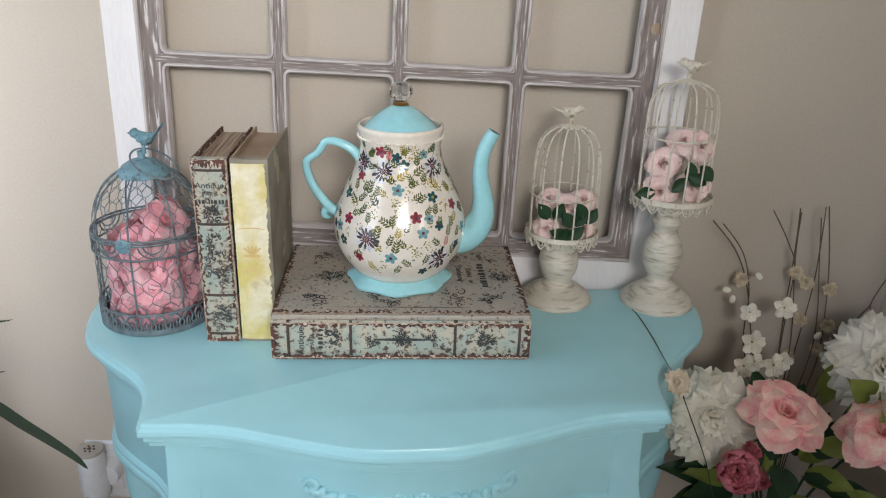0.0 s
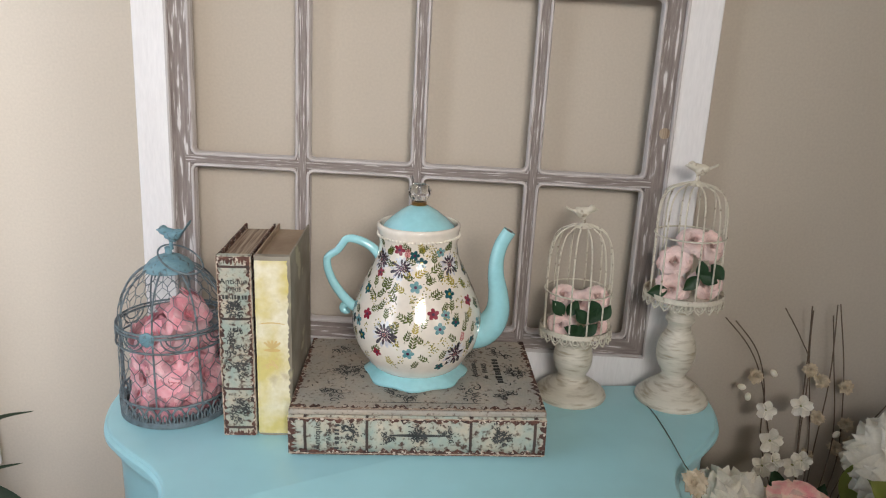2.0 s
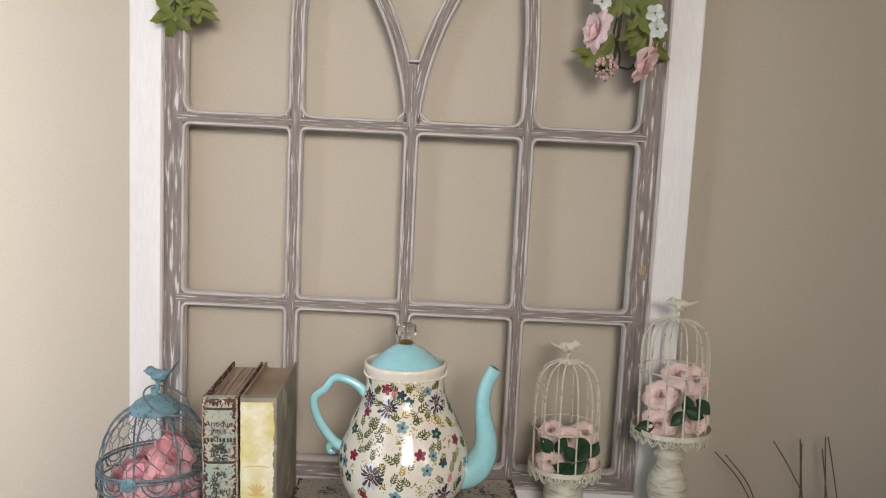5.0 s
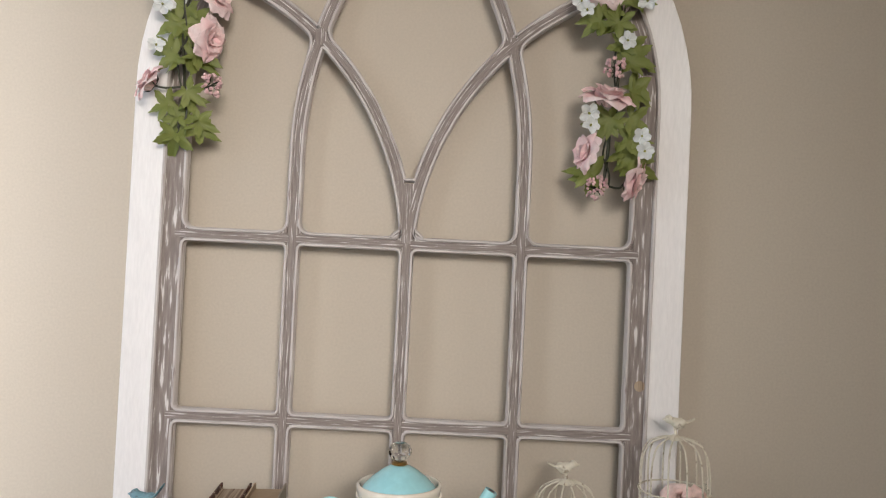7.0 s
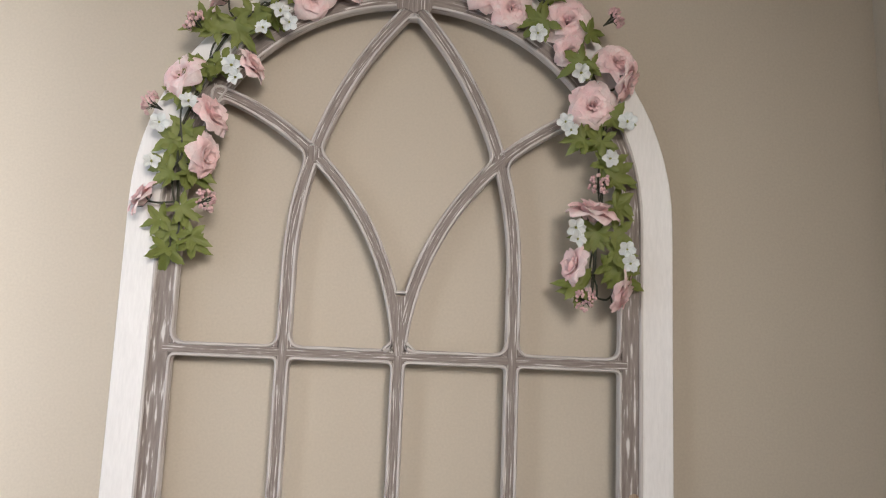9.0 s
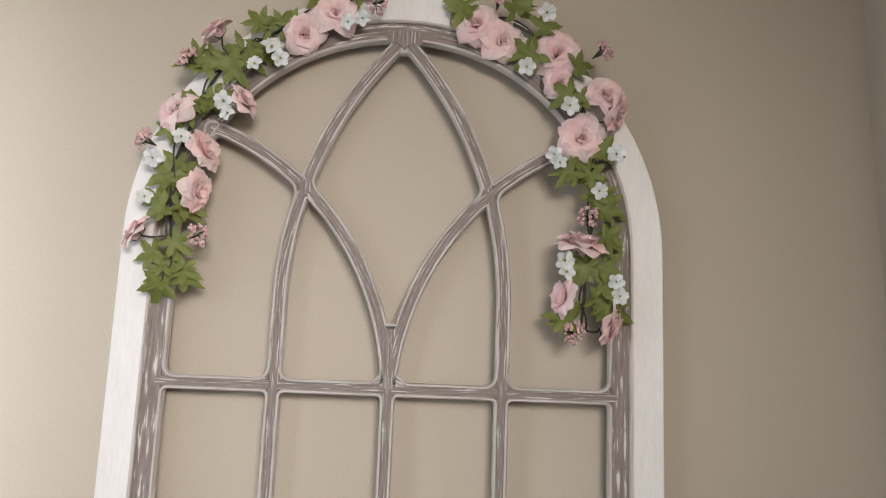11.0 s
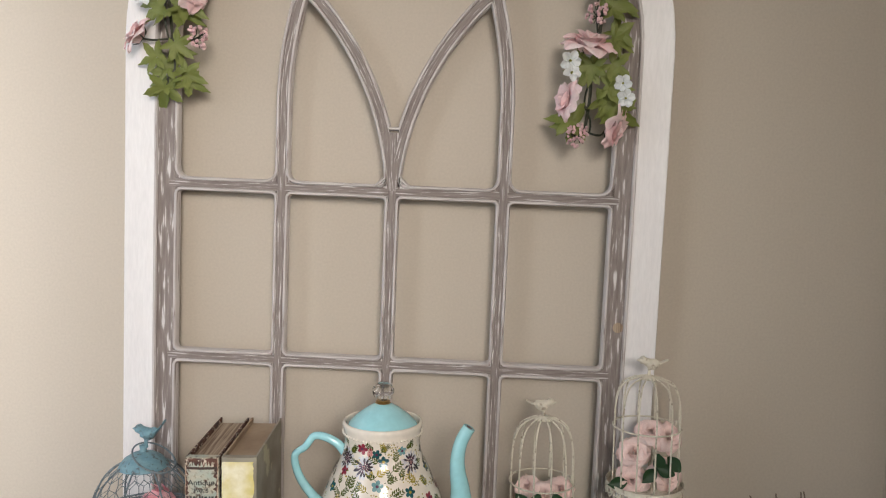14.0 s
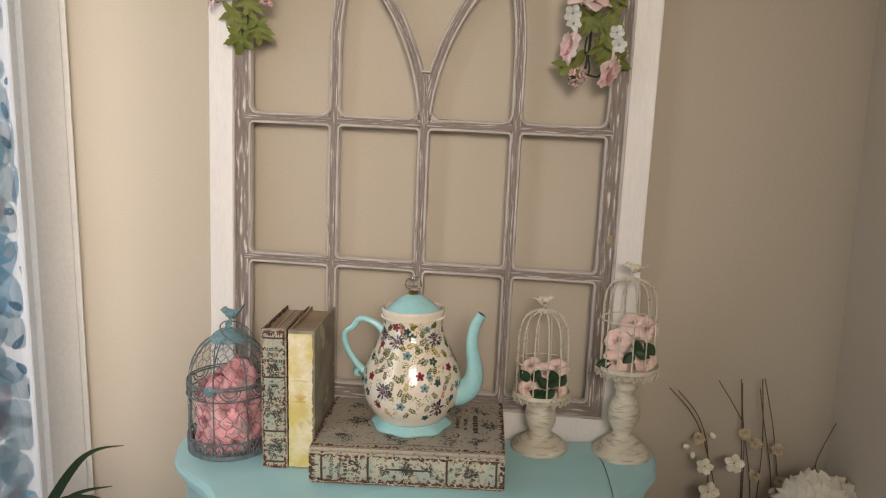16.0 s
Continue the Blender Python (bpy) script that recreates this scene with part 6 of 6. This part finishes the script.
for i, p in enumerate(((0.537, 0.92, 0.645), (0.520, 0.915, 0.640), (0.531, 0.93, 0.674), (0.527, 0.95, 0.714), (0.577, 0.95, 0.723), (0.572, 0.93, 0.632), (0.585, 0.93, 0.640), (0.655, 0.93, 0.648))):
    child("blossom_centre", PITH, child("orchid", ORCH, bq, facing(Vector(p), (-0.3 + 0.2 * (i % 3), -1, 0.3), i * 1.3, 0.70 + 0.1 * (i % 3)), "small white orchid flower"), Matrix())
ROSET = bloom_mesh("dried_rosette", 0.0125, ((4, 25, 0.8, 0.4, 10), (6, 60, 1.0, 0.5, 10), (6, 85, 1.0, 0.5, 0)), mat("dried_tan_petal", (0.60, 0.48, 0.32), (0.70, 0.60, 0.44), 60, 0.8, 0.1, trans=0.2, isl=0.15), 51, 0.12)
for i, (x, z) in enumerate(((0.523, 0.745), (0.604, 0.758), (0.625, 0.739), (0.664, 0.729), (0.630, 0.673), (0.677, 0.662), (0.625, 0.602), (0.668, 0.618), (0.690, 0.625))):
    child("dried_rosette", ROSET, bq, facing(Vector((x, 0.996, z)), (-0.1, -0.9, 0.5), i, 0.85), "small dried tan rosette")
for i, (x, z) in enumerate(((0.500, 0.732), (0.545, 0.757), (0.512, 0.715), (0.66, 0.65), (0.705, 0.642))):
    bm = bmesh.new()
    bmesh.ops.create_icosphere(bm, subdivisions=2, radius=0.0048, matrix=Matrix.Diagonal((1, 1, 1.5, 1)))
    child("white_bud", mesh_of("white_bud", bm, M_IVORY), bq, pose(x, 0.985, z, 0, 40 * (i - 2), 0))
for k, pts in enumerate((((0.464, 0.843), (0.505, 0.796), (0.534, 0.737), (0.563, 0.632)), ((0.480, 0.838), (0.520, 0.787), (0.542, 0.717), (0.552, 0.62)), ((0.550, 0.861), (0.584, 0.807), (0.603, 0.759), (0.612, 0.62)), ((0.589, 0.865), (0.597, 0.788), (0.609, 0.633)), ((0.592, 0.858), (0.600, 0.78), (0.626, 0.633)),
                         ((0.623, 0.850), (0.635, 0.789), (0.663, 0.634)), ((0.630, 0.869), (0.660, 0.739), (0.677, 0.59)), ((0.626, 0.868), (0.638, 0.739), (0.637, 0.589)), ((0.765, 0.795), (0.747, 0.745), (0.736, 0.700), (0.748, 0.663), (0.72, 0.60)), ((0.736, 0.700), (0.715, 0.66), (0.70, 0.60)))):
    line3 = [(x, 0.998, z) for x, z in pts] + [(pts[-1][0] + (VX - pts[-1][0]) * 0.6, 0.93, 0.52), (VX + 0.02, VY + 0.03, 0.41)]
    part("twig", tube(bmesh.new(), catmull(line3, 5), 0.0010, 5), M_TWIG, bq, "thin dry brown twig", smooth=True)
LL = [mesh_of("leaf", blade_leaf(0.085, 0.022, s, 0.4), M_DKLEAF) for s in (1, 2)] + [mesh_of("leaf", blade_leaf(0.075, 0.020, s, 0.4), M_LTLEAF) for s in (3, 4)]
rl = random.Random(17)
for k in range(46):
    a, e = rl.uniform(0, 6.28), rl.uniform(0.0, 1.0)
    p = Vector((VX - 0.02 + 0.105 * math.cos(a) * rl.random() ** 0.5, VY - 0.03 + 0.075 * math.sin(a) * rl.random() ** 0.5, rl.uniform(0.47, 0.60)))
    out = Vector((math.cos(a), 0.7 * math.sin(a) - 0.35, 0.3 + 0.5 * e)).normalized()
    nn = Vector((rl.uniform(-0.3, 0.3), -0.5, 1))
    xa = out.cross(nn).normalized()
    nn = xa.cross(out)
    child("leaf", LL[k % 2 + (2 if k % 4 == 1 else 0)], bq, Matrix.Translation(p) @ Matrix((xa, out, nn)).transposed().to_4x4() @ Matrix.Scale(rl.uniform(0.7, 1.1), 4))
for p, d in (((0.665, 0.83, 0.655), (-0.5, -0.5, 0.5)), ((0.655, 0.83, 0.640), (-0.3, -0.8, -0.2)), ((0.672, 0.82, 0.655), (-0.2, -0.8, 0.3)), ((0.668, 0.825, 0.63), (0.1, -0.8, -0.5)), ((0.652, 0.905, 0.655), (-0.1, -0.3, -1))):
    o = Vector(d).normalized()
    nn = Vector((-0.2, -1, 0.4))
    xa = o.cross(nn).normalized()
    nn = xa.cross(o)
    child("leaf", LL[2 + (p[0] > 0.66)], bq, Matrix.Translation(p) @ Matrix((xa, o, nn)).transposed().to_4x4() @ Matrix.Scale(1.0, 4))
part("stems", stems, M_DKLEAF, bq, smooth=True)
# the one twig that has fallen over the tabletop
fallen = thing("fallen_twig", Matrix.Translation((0.025, 0.85, 0.76)) @ pose(0, 0, 0, 0, 0, 1.9) @ Matrix.Diagonal((0.99, 1.16, 1, 1)) @ Matrix.Translation((-0.03, -0.85, -0.76)), "thin dark twig with one dried rosette lying over the table edge", "twig")
ft = catmull([(0.338, 0.888, 0.7612), (0.345, 0.861, 0.7615), (0.347, 0.803, 0.7625), (0.345, 0.745, 0.7645), (0.347, 0.716, 0.763), (0.368, 0.714, 0.718), (0.401, 0.716, 0.646), (0.428, 0.722, 0.578), (0.50, 0.78, 0.50), (VX - 0.02, VY - 0.03, 0.435)], 6)
part("stalk", tube(bmesh.new(), ft, 0.0007, 5), M_VINE, fallen, smooth=True)
child("dried_rosette", ROSET, fallen, facing(Vector((0.3465, 0.712, 0.762)), (-0.1, -0.8, 0.55), 0.5, 1.1), "small dried tan rosette")
child("dried_rosette", ROSET, fallen, facing(Vector((0.3500, 0.712, 0.758)), (0.5, -0.8, 0.3), 2.5, 0.9), "small dried tan rosette")

# ---- wall outlet with a plug-in night light ----
M_PLASTIC = mat("white_plastic", (0.74, 0.74, 0.75), (0.71, 0.71, 0.72), 10, 0.35, 0.02)
M_GREYP = mat("grey_cap", (0.36, 0.32, 0.27), (0.45, 0.41, 0.36), 60, 0.5, 0.2)
outlet = thing("outlet_plate", pose(-0.508, WALL_Y, 0.357), "white plastic wall outlet plate", "outlet")
part("plate", boxm(-0.044, 0.044, -0.006, 0.0, -0.060, 0.060, bevel=0.004), M_PLASTIC, outlet)
part("receptacle", boxm(-0.017, 0.017, -0.0085, -0.005, 0.008, 0.040, bevel=0.002), M_PLASTIC, outlet)
part("receptacle", boxm(-0.017, 0.017, -0.0085, -0.005, -0.040, -0.008, bevel=0.002), M_PLASTIC, outlet)
plug = thing("plug_in_freshener", pose(-0.528, WALL_Y - 0.034, 0.352), "white plug-in air freshener with a grey perforated top", "air freshener")
part("body", lathe(bmesh.new(), [(0, -0.035), (0.012, -0.034), (0.021, -0.026), (0.0245, -0.010), (0.0235, 0.010), (0.0220, 0.045), (0.0225, 0.062), (0.0215, 0.066), (0.0, 0.066)], 36), M_PLASTIC, plug, smooth=True)
part("top_cap", lathe(bmesh.new(), [(0.0, 0.0655), (0.0222, 0.0655), (0.0226, 0.068), (0.0215, 0.070), (0.0, 0.0705)], 36), M_GREYP, plug, "grey-brown perforated cap", smooth=True)
# the cap is solid: dark discs stand for the shade in its vents
bm = bmesh.new()
for k in range(7):
    a = k * 1.047
    rr_ = 0.0 if k == 6 else 0.008
    lathe(bm, [(0, 0.0712), (0.0022 if k < 6 else 0.0034, 0.0712), (0.0022 if k < 6 else 0.0034, 0.0702), (0, 0.0702)], 8, m=Matrix.Translation((rr_ * math.cos(a), rr_ * math.sin(a), 0)))
part("vent_hole_shade", bm, M_BAND_SHADE, plug)
part("mount", lathe(bmesh.new(), [(0, 0), (0.019, 0), (0.021, 0.012), (0.021, 0.026), (0, 0.026)], 28, m=pose(0.022, 0.0, 0.014, -90, 0, 0)), M_PLASTIC, plug, smooth=True)
part("dial", lathe(bmesh.new(), [(0, 0.0), (0.0062, 0.0), (0.0055, 0.004), (0, 0.0045)], 18, m=pose(-0.004, -0.0205, -0.018, 100, 0, 0)), M_GREYP, plug, smooth=True)

# ---- curtain at the side window ----
M_CURT = mat("white_curtain", (0.70, 0.70, 0.72), (0.64, 0.65, 0.69), 3, 0.85, 0.15, fine=500, trans=0.68)
M_BLUES = [mat("blue_leaf_print_" + n, a, b, 25, 0.85, 0.1, trans=0.68) for n, a, b in (("pale", (0.45, 0.60, 0.68), (0.58, 0.68, 0.73)), ("mid", (0.32, 0.56, 0.72), (0.48, 0.66, 0.77)), ("dark", (0.20, 0.36, 0.50), (0.32, 0.47, 0.60)), ("grey", (0.52, 0.54, 0.61), (0.60, 0.61, 0.66)))]
curtain = thing("curtain", pose(-0.635, 0, 0), "white curtain printed with blue watercolour leaves", "curtain")


def fold(y):
    return 0.016 * math.sin(y * 62) + 0.008 * math.sin(y * 31 + 1)


C0, C1, CZ0, CZ1 = 0.42, 0.785, 0.06, 2.18
part("fabric", sheet(bmesh.new(), lambda u, v: Vector((fold(C0 + (C1 - C0) * u), C0 + (C1 - C0) * u, CZ0 + (CZ1 - CZ0) * v)), 90, 4), M_CURT, curtain, smooth=True)
cb = [bmesh.new() for _ in M_BLUES]
rc = random.Random(12)
cnt = 0


def cloth_leaf(k, y, z, L, W, turn):
    global cnt
    cnt += 1
    lift = 0.0008 + 0.000004 * (cnt % 200)
    pts = []
    for i in range(12):
        t = 2 * math.pi * i / 12
        a, b = L * math.cos(t), W * math.sin(t) * (1 - 0.35 * math.cos(t))
        yy, zz = y + a * math.cos(turn) - b * math.sin(turn), z + a * math.sin(turn) + b * math.cos(turn)
        if yy < C0 or yy > C1:
            return
        pts.append((yy, zz))
    mid = (fold(y) + lift, y, z)
    c = cb[k].verts.new(mid)
    vs = [cb[k].verts.new((fold(a) + lift, a, b)) for a, b in pts]
    for i in range(12):
        cb[k].faces.new((c, vs[i], vs[(i + 1) % 12]))


for y in (0.45, 0.52, 0.60, 0.67, 0.74):
    z = 0.25 + rc.uniform(0, 0.1)
    while z < 2.1:
        for sg in (-1, 1):
            big = rc.random()
            cloth_leaf(0 if big < 0.45 else 1 if big < 0.8 else 3, y + sg * 0.028 + rc.uniform(-0.012, 0.012), z + rc.uniform(-0.01, 0.03), rc.uniform(0.028, 0.050), rc.uniform(0.016, 0.026), 1.57 - sg * rc.uniform(0.3, 0.9))
        if rc.random() < 0.6:
            cloth_leaf(2, y + rc.uniform(-0.02, 0.02), z + 0.03, 0.014, 0.006, rc.uniform(0, 3))
        z += rc.uniform(0.040, 0.062)
for k, b in enumerate(cb):
    part("leaf_print", b, M_BLUES[k], curtain, "blue watercolour leaf print", recalc=False)["kind"] = "stuff"
rod = thing("curtain_rod", pose(-0.635, 0, 2.19), "dark metal curtain rod over the window", "curtain rod")
part("rod", tube(bmesh.new(), [(0, -0.45, 0), (0, 0.98, 0)], 0.009, 10), M_VINE, rod, smooth=True)
for y in (-0.40, 0.95):
    part("bracket", boxm(-0.075, 0.008, y - 0.008, y + 0.008, -0.010, 0.010, bevel=0.002), M_VINE, rod)

# ---- leafy house plant beside the window ----
plant = thing("potted_plant", sized(pose(-0.541, 0.580, 0), 1, 1, 0.95), "potted plant with long dark green strap leaves", "plant")
M_STRAP = mat("strap_leaf", (0.008, 0.030, 0.010), (0.016, 0.045, 0.015), 20, 0.6, 0.1, stretch=(8, 1, 8), trans=0.12)
part("pot", lathe(bmesh.new(), [(0, 0), (0.075, 0), (0.10, 0.19), (0.105, 0.20), (0.105, 0.215), (0.095, 0.215), (0.092, 0.19), (0, 0.19)], 36), M_VASE, plant, smooth=True)
part("trunk", tube(bmesh.new(), catmull([(0, 0, 0.18), (0.005, 0.01, 0.32), (-0.006, 0.0, 0.46), (0.0, 0.0, 0.56)], 5), 0.010, 8), M_TWIG, plant, smooth=True)


def strap(pts, w):
    P = catmull(pts, 8)
    n = len(P) - 1
    bm = bmesh.new()
    prev = None
    for i, p in enumerate(P):
        t = (P[min(i + 1, n)] - P[max(i - 1, 0)]).normalized()
        s = t.cross(Vector((0, 0, 1))).normalized()
        k = w * min(1, 0.35 + 2.5 * i / n) * (1 - (i / n) ** 3.0) + 0.0004
        up = s.cross(t).normalized()
        cur = [bm.verts.new(p - s * k + up * k * 0.3), bm.verts.new(p), bm.verts.new(p + s * k + up * k * 0.3)]
        if prev:
            for q in (0, 1):
                bm.faces.new((prev[q], prev[q + 1], cur[q + 1], cur[q]))
        prev = cur
    return part("leaf", bm, M_STRAP, plant, smooth=True)


O = Vector((-0.545, 0.56, 0))
for pts, w in ((((0, 0, 0.55), (-0.03, 0.06, 0.66), (-0.02, 0.10, 0.742), (0.05, 0.10, 0.765), (0.17, 0.012, 0.786), (0.24, -0.042, 0.798), (0.268, -0.065, 0.800)), 0.0085),
               (((0, 0, 0.55), (-0.02, 0.06, 0.70), (0.00, 0.16, 0.80), (0.045, 0.22, 0.805)), 0.012), (((0, 0, 0.55), (-0.05, 0.10, 0.67), (-0.03, 0.17, 0.72), (0.02, 0.22, 0.722)), 0.012),
               (((0, 0, 0.55), (-0.06, -0.06, 0.72), (-0.08, -0.14, 0.78), (-0.06, -0.22, 0.76)), 0.013), (((0, 0, 0.55), (0.04, -0.08, 0.66), (0.07, -0.16, 0.68), (0.10, -0.24, 0.60)), 0.013), (((0, 0, 0.54), (0.03, 0.05, 0.58), (0.05, 0.12, 0.56), (0.06, 0.2, 0.48)), 0.012), (((0, 0, 0.54), (-0.06, 0.0, 0.66), (-0.10, -0.03, 0.70), (-0.13, -0.06, 0.66)), 0.012)):
    strap(pts, w)
